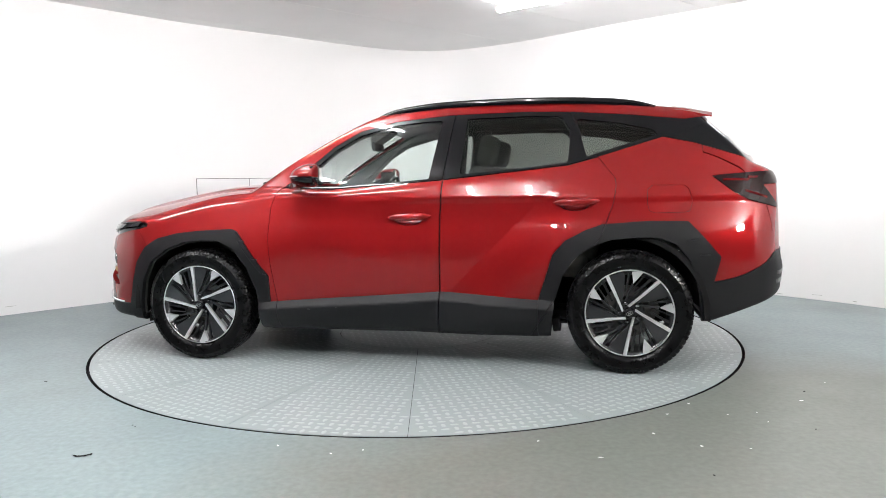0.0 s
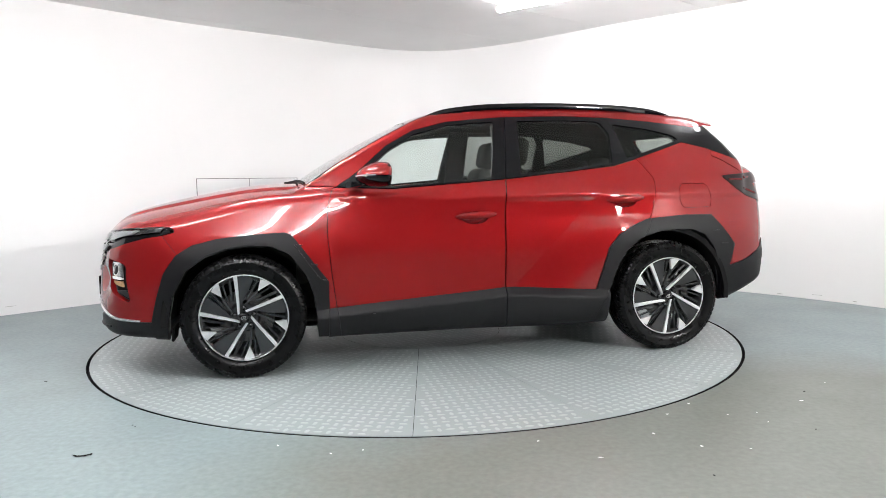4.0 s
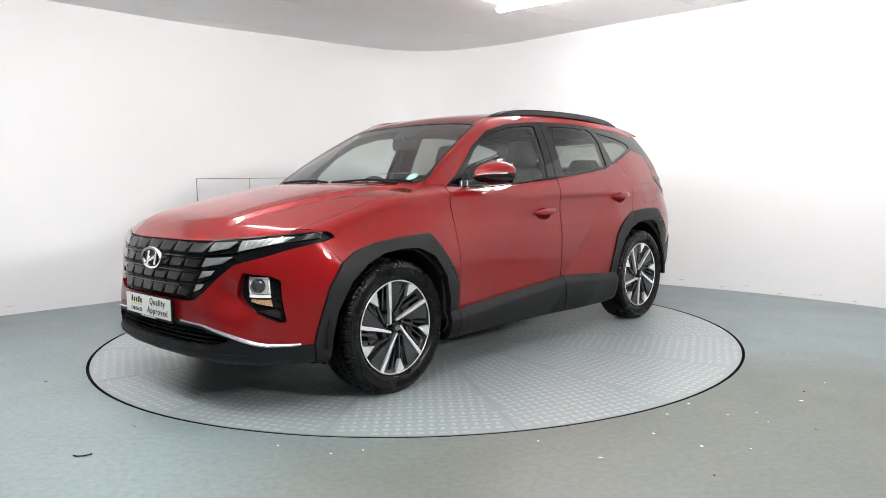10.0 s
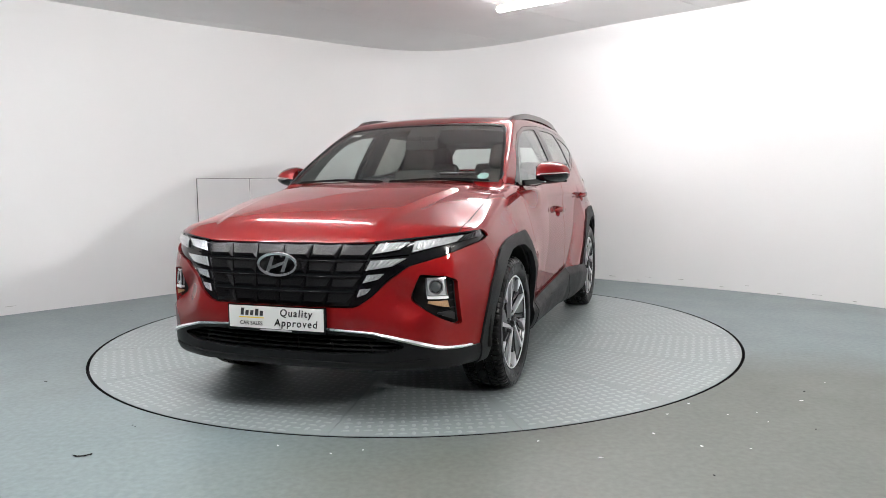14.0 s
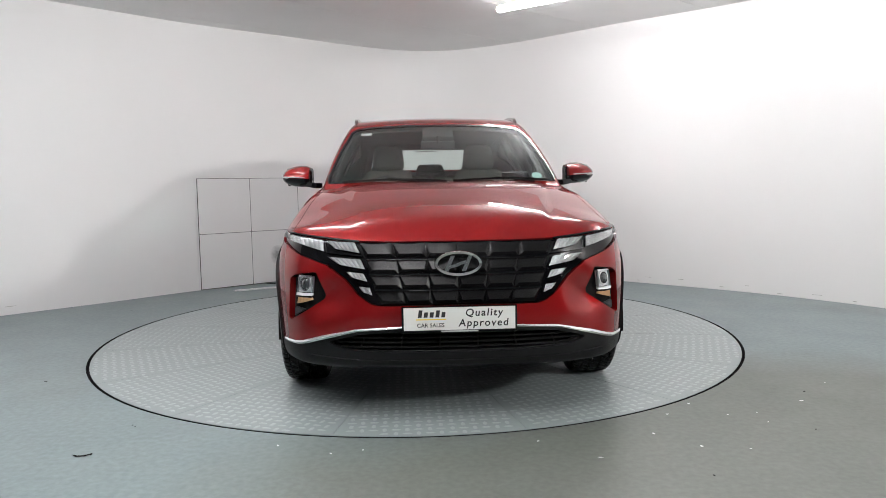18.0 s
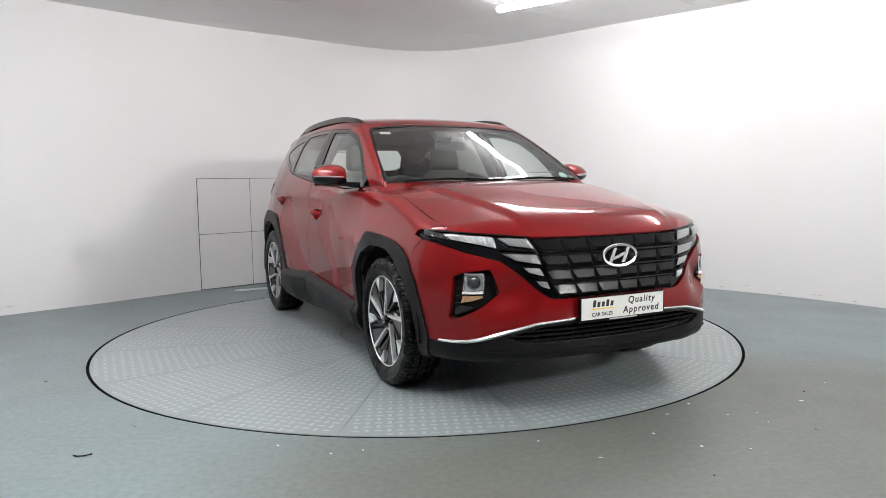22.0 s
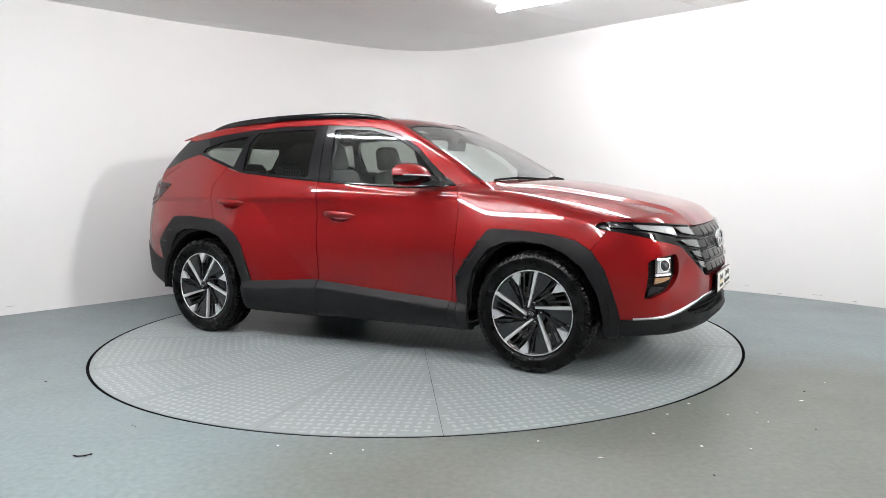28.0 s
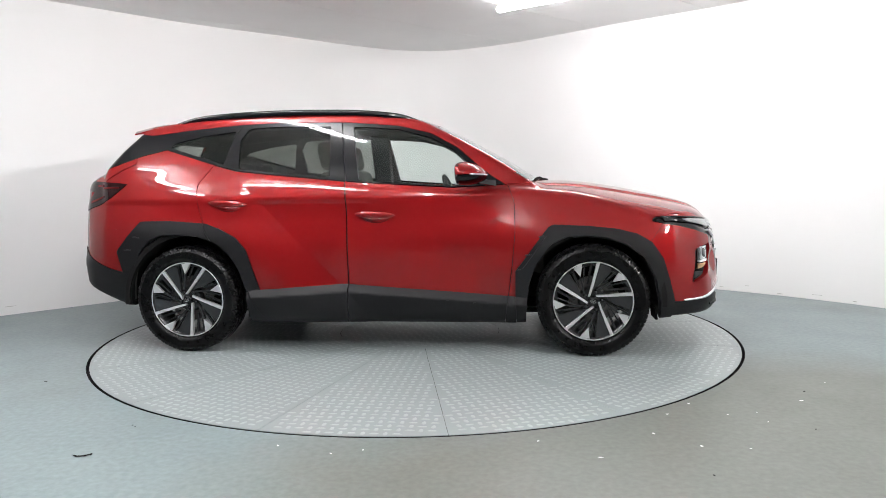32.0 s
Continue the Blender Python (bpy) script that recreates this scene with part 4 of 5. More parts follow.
part("fuel_flap", plate_mesh("fuel_flap", shell.P, fuel_flap, 0, 0.012, False, 1), RED, quarters[0], "red fuel flap")
INNER += [rear_quarter, fuel_flap]
frame_rest = panel("body_frame", shell.T, RED, label="red roof edges and pillars", both=True)
part("inner_lining", plate_mesh("inner_lining", shell.P, np.concatenate(INNER), -0.030, 0.010, True), LINING, car, "dark grey inner lining")


# ---- places on the car's skin ----
def first_in(P0, D, far, step=0.006):
    """Where rays from P0 along D first meet the skin."""
    P0, D = np.atleast_2d(np.asarray(P0, float)), np.asarray(D, float)
    s = np.arange(0, far, step)
    Q = P0[:, None, :] + s[None, :, None] * D
    f = body(Q[..., 0], Q[..., 1], Q[..., 2])
    k = np.argmax(f < 0, axis=1)
    k[k == 0] = len(s) - 1
    a, b = s[k - 1], s[k]
    for _ in range(14):
        m = (a + b) / 2
        q = P0 + m[:, None] * D
        inn = body(*q.T) < 0
        a, b = np.where(inn, a, m), np.where(inn, m, b)
    return P0 + b[:, None] * D


def front_at(yz):
    yz = np.atleast_2d(yz)
    return first_in(np.column_stack([np.full(len(yz), 2.4), yz]), (-1.0, 0, 0), 1.0)


def side_at(xz):
    xz = np.atleast_2d(xz)
    return first_in(np.column_stack([xz[:, 0], np.full(len(xz), 1.12), xz[:, 1]]), (0, -1.0, 0), 0.7)


def sheet(V, nu, nv, N, thick, name, smooth=True):
    """A curved plate over a grid of nu by nv points."""
    n = nu * nv
    idx = np.arange(n).reshape(nu, nv)
    q = np.stack([idx[:-1, :-1], idx[1:, :-1], idx[1:, 1:], idx[:-1, 1:]], -1).reshape(-1, 4)
    ring = np.concatenate([idx[0, :], idx[1:, -1], idx[-1, -2::-1], idx[-2:0:-1, 0]])
    nxt = np.roll(ring, -1)
    rim = np.stack([ring, nxt, nxt + n, ring + n], 1)
    allv = np.concatenate([V, V - N * thick])
    me = grid_mesh(name, allv, np.zeros((0, 3), int), np.concatenate([q[:, ::-1], q + n, rim]), smooth)
    bm = bmesh.new()
    bm.from_mesh(me)
    bmesh.ops.recalc_face_normals(bm, faces=bm.faces)
    bm.to_mesh(me)
    bm.free()
    if smooth:
        me.set_sharp_from_angle(angle=radians(40))
    return me


def front_patch(name, corners, material, parent, label="", nu=10, nv=5, offset=0.0, thick=0.004, side=1, ribs=0, rib=0.0):
    """A four-cornered piece that follows the car's nose; corners (y, z) go round it."""
    c = np.array(corners, float)
    u, v = np.meshgrid(np.linspace(0, 1, nu), np.linspace(0, 1, nv), indexing="ij")
    u, v = u.ravel()[:, None], v.ravel()[:, None]
    yz = (1 - u) * (1 - v) * c[0] + (1 - u) * v * c[1] + u * v * c[2] + u * (1 - v) * c[3]
    P = front_at(yz)
    N = slope(P)
    lift = offset + (rib * np.abs(np.sin(u[:, 0] * math.pi * ribs)) if ribs else 0.0)
    P = P + N * np.reshape(lift, (-1, 1)) if ribs else P + N * offset
    if side < 0:
        P, N = P * (1, -1, 1), N * (1, -1, 1)
    return part(name, sheet(P, nu, nv, N, thick, name), material, parent, label)


# ---- grille ----
ROWS = [0.842, 0.772, 0.701, 0.631, 0.561]
HALF = [0.452, 0.425, 0.408, 0.385, 0.355]
mask_ob = mask[0]


def grille_cell(y0, y1, z1, z0, d0, d1):
    """One scale of the grille: a jewel-cut tile, recessed at its top and proud along a crest near its foot."""
    def at(u, v):
        """A place on the tile, u across and v down."""
        return ((y0 + d0 * v) * (1 - u) + (y1 + d1 * v) * u, z1 + (z0 - z1) * v)

    yz = [at(0, 0), at(1, 0), at(1, 1), at(0, 1), at(0.13, 0.70), at(0.87, 0.70), at(0.30, 0.08), at(0.70, 0.08)]
    P = front_at(np.array([(abs(a), b) for a, b in yz]))
    lift = [-0.009, -0.009, -0.007, -0.007, 0.003, 0.003, -0.006, -0.006]
    bm = bmesh.new()
    v = [bm.verts.new((p[0] + h, a, b)) for p, h, (a, b) in zip(P, lift, yz)]
    w = [bm.verts.new((p[0] - 0.024, a, b)) for p, (a, b) in zip(P[:4], yz)]
    tl, tr, br, bl, cl, cr, ul, ur = v
    for f in ((ul, ur, cr, cl), (tl, tr, ur, ul), (tl, ul, cl), (tr, cr, ur), (tl, cl, bl), (tr, br, cr), (bl, cl, cr, br), (bl, br, w[2], w[3]), (tl, w[0], w[1], tr), (tl, bl, w[3], w[0]), (tr, w[1], w[2], br), (w[0], w[3], w[2], w[1])):
        bm.faces.new(f)
    return bm


for r in range(4):
    n = 6
    for k in range(n):
        top, bot = HALF[r], HALF[r + 1]
        a0, a1 = -1 + 2 * k / n, -1 + 2 * (k + 1) / n
        g = 0.0010
        bm = grille_cell(top * a0 + g, top * a1 - g, ROWS[r] - g, ROWS[r + 1] + g, (bot - top) * a0, (bot - top) * a1)
        part("grille_tile", bm, GRILLE, mask_ob)
for r in range(1, 4):
    pts = [Vector(p) + Vector((0.009, 0, 0)) for p in front_at(np.array([(abs(y), ROWS[r] + 0.001) for y in np.linspace(-1, 1, 17) * HALF[r]]))]
    for p, y in zip(pts, np.linspace(-1, 1, 17) * HALF[r]):
        p.y = y
    part("grille_bar", sweep(bmesh.new(), pts, [(-0.003, -0.003), (0.003, -0.003), (0.003, 0.003), (-0.003, 0.003)]), GLOSS, mask_ob)

# lamps in the mask
LAMPS = [
    [(0.622, 0.803), (0.627, 0.850), (0.803, 0.868), (0.786, 0.843)],
    [(0.452, 0.797), (0.475, 0.841), (0.606, 0.848), (0.566, 0.815)],
    [(0.428, 0.724), (0.448, 0.767), (0.600, 0.777), (0.545, 0.743)],
    [(0.418, 0.668), (0.437, 0.704), (0.512, 0.711), (0.488, 0.686)],
    [(0.396, 0.606), (0.408, 0.640), (0.456, 0.645), (0.436, 0.620)],
]
for side in (1, -1):
    for k, c in enumerate(LAMPS):
        ribs = (7, 6, 6, 4, 3)[k]
        lamp = front_patch("running_lamp", c, DRL, mask_ob, "silver ribbed running lamp", nu=ribs * 4 + 1, nv=6, offset=0.002, thick=0.006, side=side, ribs=ribs, rib=0.004)
        big = [(sum(p[0] for p in c) / 4 + (p[0] - sum(q[0] for q in c) / 4) * 1.04, sum(p[1] for p in c) / 4 + (p[1] - sum(q[1] for q in c) / 4) * 1.12) for p in c]
        front_patch("lens", big, LENS, lamp, "clear lens", nu=10, nv=4, offset=0.010, thick=0.002, side=side)
    front_patch("corner_lamp", [(0.792, 0.842), (0.808, 0.868), (0.842, 0.884), (0.853, 0.858)], POCKET, mask_ob, "dark textured lamp corner", nu=13, nv=6, offset=0.001, thick=0.004, side=side, ribs=6, rib=0.004)
    for a, b in (((0.44, 0.786), (0.61, 0.800)), ((0.43, 0.715), (0.55, 0.735)), ((0.455, 0.851), (0.84, 0.886)), ((0.42, 0.655), (0.49, 0.676))):
        front_patch("mask_rib", [(a[0], a[1] - 0.006), a, b, (b[0], b[1] - 0.006)], GLOSS, mask_ob, "", nu=12, nv=3, offset=0.004, thick=0.010, side=side)

# lower lamp units in their recesses
for k, side in enumerate((1, -1)):
    rec = fog[k]
    unit = front_patch("low_beam_lamp", [(0.692, 0.606), (0.690, 0.684), (0.762, 0.682), (0.772, 0.604)], DRL, rec, "silver headlamp unit with chrome edges", nu=8, nv=8, offset=-0.020, thick=0.012, side=side)
    for a, b in (((0.690, 0.684), (0.762, 0.682)), ((0.762, 0.682), (0.772, 0.604)), ((0.690, 0.684), (0.692, 0.606))):
        q = front_at(np.array([(a[0] + (b[0] - a[0]) * i / 6, a[1] + (b[1] - a[1]) * i / 6) for i in range(7)]))
        nq = slope(q)
        part("chrome_edge", sweep(bmesh.new(), [Vector((p - n * 0.016) * (1, side, 1)) for p, n in zip(q, nq)], [(-0.004, -0.004), (0.004, -0.004), (0.004, 0.004), (-0.004, 0.004)], up=(1, 0, 0.2)), CHROME, unit)
    c = front_at(np.array([(0.729, 0.646)]))[0]
    nrm = slope(c[None])[0]
    c, nrm = Vector(c * (1, side, 1)), Vector(nrm * (1, side, 1))
    m = Matrix.Translation(c - nrm * 0.022) @ nrm.to_track_quat("Z", "Y").to_matrix().to_4x4()
    bm = bmesh.new()
    bmesh.ops.create_uvsphere(bm, u_segments=24, v_segments=12, radius=0.029, matrix=m @ Matrix.Diagonal((1, 1, 0.5, 1)))
    part("projector_lens", bm, paint("dark_projector_glass", (0.03, 0.032, 0.035), 0.05, coat=1.0) if side > 0 else bpy.data.materials["dark_projector_glass"], unit, "dark round projector lens", smooth=True)
    bm = lathe(bmesh.new(), [(0.029, -0.004), (0.035, -0.004), (0.035, 0.008), (0.029, 0.008)], 28, m @ pose(0, 0, 0, 90, 0, 0), closed=True)
    part("lens_ring", bm, CHROME, unit, smooth=True)
    front_patch("light_bar", [(0.690, 0.590), (0.690, 0.602), (0.774, 0.600), (0.776, 0.588)], WHITE, rec, "white light bar", nu=8, nv=3, offset=-0.010, thick=0.02, side=side)
    front_patch("turn_signal", [(0.690, 0.570), (0.694, 0.580), (0.776, 0.578), (0.782, 0.545)], AMBER, rec, "pale amber turn signal with fine ribs", nu=21, nv=5, offset=-0.018, thick=0.010, side=side, ribs=10, rib=0.003)
    front_patch("reflector", [(0.735, 0.524), (0.790, 0.528), (0.800, 0.516), (0.802, 0.482)], POCKET, rec, "", nu=8, nv=4, offset=-0.02, thick=0.01, side=side)
    for q in range(5):
        z = 0.50 + q * 0.036
        front_patch("vent_bar", [(0.788, z), (0.788, z + 0.006), (0.808 - 0.003 * q, z + 0.006), (0.808 - 0.003 * q, z)], BLACK, rec, "", nu=3, nv=3, offset=-0.029, thick=0.008, side=side)

# chrome strip, intake bars
ys = np.linspace(-0.838, 0.838, 61)
edge = front_at(np.column_stack([np.abs(ys), strip_z(np.abs(ys)) + 0.001]))
edge[:, 1] = ys
up_n = slope(edge)
wide = [1.0 + 0.9 * float(np.exp(-((abs(y) - 0.66) / 0.14) ** 2)) for y in ys]
path = [Vector(p) + Vector(n) * 0.003 for p, n in zip(edge, up_n)]
part("chrome_strip", sweep(bmesh.new(), path, [(-0.006, -0.0045), (0.006, -0.0045), (0.007, 0.0), (0.004, 0.0055), (-0.006, 0.0055)], scale=wide), CHROME, bumper_f[0], "satin chrome strip", smooth=True)
for k, z in enumerate((0.362, 0.384, 0.406, 0.428)):
    half = (0.56, 0.58, 0.55, 0.44)[k]
    yb = np.linspace(-half, half, 25)
    pb = front_at(np.column_stack([np.abs(yb), np.full(25, z)]))
    pb[:, 1] = yb
    part("intake_bar", sweep(bmesh.new(), [Vector(p) - Vector((0.028, 0, 0)) for p in pb], [(-0.012, -0.004), (0.012, -0.004), (0.012, 0.004), (-0.012, 0.004)]), GAP, intake[0])
for y in (-0.46, -0.27, -0.09, 0.09, 0.27, 0.46):
    a, b = front_at(np.array([(abs(y) * 0.94, 0.435 if abs(y) < 0.4 else 0.41), (abs(y), 0.350)]))
    a[1], b[1] = math.copysign(a[1], y), math.copysign(b[1], y)
    part("intake_rib", tube(bmesh.new(), Vector(a) - Vector((0.026, 0, 0)), Vector(b) - Vector((0.026, 0, 0)), 0.004, sides=6), GAP, intake[0])
yl = np.linspace(-0.70, 0.70, 41)
pl = front_at(np.column_stack([np.abs(yl), 0.300 + 0.05 * np.maximum(np.abs(yl) - 0.45, 0)]))
pl[:, 1] = yl
part("lip_edge", sweep(bmesh.new(), [Vector(p) + Vector((0.004, 0, 0)) for p in pl], [(-0.010, -0.008), (0.008, -0.006), (0.010, 0.004), (-0.010, 0.010)]), BLACK, front_lip[0], "black bumper lip", smooth=True)

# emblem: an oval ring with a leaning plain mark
bm = bmesh.new()
bars = [(0.102 * math.cos(2 * math.pi * k / 48), 0.052 * math.sin(2 * math.pi * k / 48)) for k in range(48)]
sweep(bm, [Vector((2.226, y, 0.748 + z)) for y, z in bars], [(-0.007, -0.006), (0.004, -0.009), (0.007, 0.0), (0.004, 0.009), (-0.007, 0.006)], closed=True, up=(1, 0, 0))
part("emblem_ring", bm, CHROME, mask_ob, "chrome oval emblem ring", smooth=True)
bm = bmesh.new()
for y0 in (-0.040, 0.040):
    prism(bm, [(y0 - 0.026, -0.036), (y0 - 0.006, -0.036), (y0 + 0.024, 0.036), (y0 + 0.006, 0.036)], 0.008, Matrix(((0, 0, 1, 2.220), (1, 0, 0, 0), (0, 1, 0, 0.748), (0, 0, 0, 1))))
sweep(bm, [Vector((2.224, -0.045 + 0.09 * k / 10, 0.748 - 0.004 + 0.012 * math.sin((k / 10 - 0.5) * 3.0))) for k in range(11)], [(-0.004, -0.007), (0.004, -0.007), (0.004, 0.007), (-0.004, 0.007)])
part("emblem_mark", bm, CHROME, mask_ob, "chrome slanted emblem mark")

# show plate
plate = part("number_plate", box(bmesh.new(), (0.016, 0.528, 0.122), (2.252, 0, 0.497), bevel=0.006), GLOSS, bumper_f[0], "black framed white show plate")
part("plate_holder", box(bmesh.new(), (0.05, 0.30, 0.09), (2.225, 0, 0.497)), BLACK, bumper_f[0])
face = part("plate_face", box(bmesh.new(), (0.004, 0.508, 0.104), (2.2605, 0, 0.501), bevel=0.0015), PAPER, plate, "white plate with black lettering")


def lettering(name, text, height, at, material, parent, lean=0.0, wide=1.0):
    """Flat raised letters that face forward."""
    cu = bpy.data.curves.new(name, "FONT")
    cu.body, cu.size, cu.extrude, cu.align_x, cu.shear, cu.space_character, cu.offset = text, height, 0.0006, "CENTER", lean, wide, height * 0.016
    ob = new(name, cu)
    me = bpy.data.meshes.new_from_object(ob.evaluated_get(bpy.context.evaluated_depsgraph_get()))
    bpy.data.objects.remove(ob)
    me.transform(Matrix(((0, 0, 1, at[0]), (1, 0, 0, at[1]), (0, 1, 0, at[2]), (0, 0, 0, 1))))
    return part(name, me, material, parent)


lettering("plate_word", "Quality", 0.047, (2.2634, 0.110, 0.512), INK, plate, 0.12, 1.22)
lettering("plate_word", "Approved", 0.047, (2.2634, 0.108, 0.465), INK, plate, 0.12, 1.22)
lettering("plate_word", "CAR SALES", 0.0255, (2.2634, -0.132, 0.4635), INK, plate, 0.0, 1.02)


def bar(name, y0, y1, z0, z1, material, parent, x=2.2625):
    return part(name, box(bmesh.new(), (0.0016, y1 - y0, z1 - z0), (x, (y0 + y1) / 2, (z0 + z1) / 2)), material, parent)


for k, tall in enumerate((0.034, 0.024, 0.024, 0.032, 0.024)):  # a plain leaning mark of five strokes
    y = -0.190 + 0.0265 * k
    part("plate_mark", prism(bmesh.new(), [(y, 0), (y + 0.017, 0), (y + 0.017 + tall * 0.15, tall), (y + tall * 0.15, tall)], 0.0014, Matrix(((0, 0, 1, 2.2620), (1, 0, 0, 0), (0, 1, 0, 0.508), (0, 0, 0, 1)))), INK, plate)
bar("plate_bar", -0.198, -0.062, 0.496, 0.501, YELLOW, plate)
bar("frame_bar", -0.085, 0.085, 0.4395, 0.4465, PALE, plate, 2.2603)

# ---- wheels ----
def tyre_mesh():
    """A road tyre: rounded sidewalls, a block shoulder, three round grooves and slanting sipes."""
    na, R = 432, 0.3580
    side = [(0.232, -0.080), (0.247, -0.090), (0.2545, -0.0945), (0.258, -0.0945), (0.262, -0.1005), (0.280, -0.1095), (0.300, -0.1135), (0.318, -0.1125), (0.321, -0.1138), (0.3235, -0.1118), (0.334, -0.1085), (0.343, -0.1035), (0.3495, -0.0965)]
    m = len(side)
    lanes = [-0.090, -0.074, -0.0725, -0.0665, -0.065, -0.048, -0.032, -0.0305, -0.0225, -0.021, -0.012, 0.0, 0.012, 0.021, 0.0225, 0.0305, 0.032, 0.048, 0.065, 0.0665, 0.0725, 0.074, 0.090]
    crown = [(R - 0.0062 * (abs(y) / 0.1) ** 2.6, y) for y in lanes]
    prof = side + crown + [(r, -y) for r, y in side[::-1]]
    n = len(prof)
    r0, y0 = np.array(prof).T
    A, J = np.meshgrid(np.arange(na), np.arange(n), indexing="ij")
    r = np.broadcast_to(r0, (na, n)).copy()
    k = J - m
    last = len(lanes) - 1
    deep = np.isin(k, [2, 3, 7, 8, 14, 15, 19, 20])
    r[deep] -= 0.0075
    edge = np.minimum(k, last - k)
    shoulder = ((edge >= 0) & (edge <= 1)) | (J == m - 1) | (J == n - m) | (J == m - 2) | (J == n - m + 1)
    r[shoulder & (A % 6 == 0)] -= 0.0060
    ribs = ((k >= 4) & (k <= 6)) | ((k >= 16) & (k <= 18))
    r[ribs & ((A + 2 * k) % 8 == 0)] -= 0.005
    a = np.arange(na) * 2 * math.pi / na
    V = np.stack([r * np.cos(a)[:, None], np.broadcast_to(y0, (na, n)), r * np.sin(a)[:, None]], -1).reshape(-1, 3)
    i = np.arange(na)[:, None] * n + np.arange(n - 1)
    j = (np.arange(na)[:, None] + 1) % na * n + np.arange(n - 1)
    F = np.stack([i, j, j + 1, i + 1], -1).reshape(-1, 4)
    me = grid_mesh("tyre", V, np.zeros((0, 3), int), F[:, ::-1])
    me.set_sharp_from_angle(angle=radians(32))
    return me


def build_wheel():
    """A wheel that looks along its y axis, in parts."""
    w = new("wheel")
    part("tyre", tyre_mesh(), RUBBER, w, "black road tyre with worn sidewall")
    bm = lathe(bmesh.new(), [(0.236, -0.10), (0.222, -0.06), (0.215, 0.03), (0.226, 0.072), (0.236, 0.086), (0.2425, 0.090), (0.2435, 0.096), (0.2515, 0.0985), (0.2545, 0.094), (0.254, 0.084), (0.242, 0.07)], 72)
    part("rim", bm, POCKET, w, "dark grey rim barrel", smooth=True)
    bm = lathe(bmesh.new(), [(0.2445, 0.0965), (0.2460, 0.1000), (0.2500, 0.1005), (0.2520, 0.0985), (0.2480, 0.0955)], 72, closed=True)
    part("rim_lip", bm, ALLOY, w, "bright machined rim lip", smooth=True)

    def polar(r, deg, off=0.0):
        """A place on the wheel's face: out along an angle, moved sideways."""
        a = radians(deg)
        return Vector((-(r * math.cos(a) - off * math.sin(a)), r * math.sin(a) + off * math.cos(a)))

    def face_plate(name, pts, depth_in, depth_out, back, material, label=""):
        """A plate on the wheel's face whose front leans from hub to rim."""
        bm = bmesh.new()
        f, b = [], []
        for p in pts:
            k = min(max((p.length - 0.05) / 0.2, 0), 1)
            y = depth_in + (depth_out - depth_in) * k
            f.append(bm.verts.new((p.x, y, p.y)))
            b.append(bm.verts.new((p.x * 0.995, y - back, p.y * 0.995)))
        n = len(pts)
        for i in range(n):
            bm.faces.new((f[i], f[(i + 1) % n], b[(i + 1) % n], b[i]))
        bm.faces.new(f)
        bm.faces.new(b[::-1])
        return part(name, bm, material, w, label)

    for g in range(5):
        p = 94.5 + 72 * g
        face_plate("spoke", [polar(0.022, p, 0.034), polar(0.10, p, 0.0275), polar(0.244, p, 0.0205), polar(0.2455, p, -0.001), polar(0.10, p, 0.0125), polar(0.026, p, 0.022)], 0.088, 0.0985, 0.022, ALLOY, "bright machined spoke")
        face_plate("spoke_flank", [polar(0.062, p, 0.015), polar(0.243, p, -0.004), polar(0.240, p - 13), polar(0.231, p - 22), polar(0.145, p - 17)], 0.080, 0.090, 0.030, SATIN, "satin grey spoke flank")
        face_plate("spoke_wedge", [polar(0.172, p + 36.5), polar(0.240, p + 40.5), polar(0.2455, p + 33), polar(0.2445, p + 26.0)], 0.090, 0.0985, 0.024, ALLOY, "bright machined wedge")
        face_plate("stem", [polar(0.174, p + 39), polar(0.064, p + 70), polar(0.060, p + 61), polar(0.176, p + 35.5)], 0.076, 0.093, 0.020, SATIN)
        face_plate("fin", [polar(0.243, p + 22.5), polar(0.130, p + 38), polar(0.127, p + 35.5), polar(0.243, p + 20.5)], 0.050, 0.084, 0.016, SATIN)
        face_plate("fin", [polar(0.242, p + 13), polar(0.115, p + 30), polar(0.110, p + 25), polar(0.242, p + 9)], 0.055, 0.082, 0.020, POCKET)
        face_plate("fin", [polar(0.236, p + 44), polar(0.130, p + 53), polar(0.128, p + 49), polar(0.236, p + 41.5)], 0.060, 0.085, 0.020, POCKET)
        face_plate("fin_edge", [polar(0.236, p + 46.5), polar(0.120, p + 56), polar(0.119, p + 54.6), polar(0.236, p + 45.4)], 0.066, 0.090, 0.012, NUT, "thin dark chrome fin edge")
        c = polar(0.057, p - 6)
        bm = lathe(bmesh.new(), [(0.0, 0.092), (0.007, 0.0905), (0.0115, 0.086), (0.0125, 0.078), (0.0135, 0.060)], 16, Matrix.Translation((c.x, 0, c.y)))
        part("wheel_nut", bm, NUT, w, "", smooth=True)
    bm = lathe(bmesh.new(), [(0.0, 0.070), (0.078, 0.066), (0.090, 0.045), (0.095, 0.0)], 40)
    part("hub", bm, POCKET, w, smooth=True)
    bm = lathe(bmesh.new(), [(0.0, 0.1035), (0.020, 0.1030), (0.0255, 0.100), (0.029, 0.094), (0.030, 0.06)], 32)
    part("centre_cap", bm, GLOSS, w, "gloss black centre cap", smooth=True)
    bm = bmesh.new()
    sweep(bm, [Vector((0.017 * math.cos(2 * math.pi * k / 24), 0.1035, 0.0105 * math.sin(2 * math.pi * k / 24))) for k in range(24)], [(-0.0014, -0.001), (0.0014, -0.001), (0.0014, 0.001), (-0.0014, 0.001)], closed=True, up=(0, 1, 0))
    part("cap_ring", bm, CHROME, w)
    bm = bmesh.new()
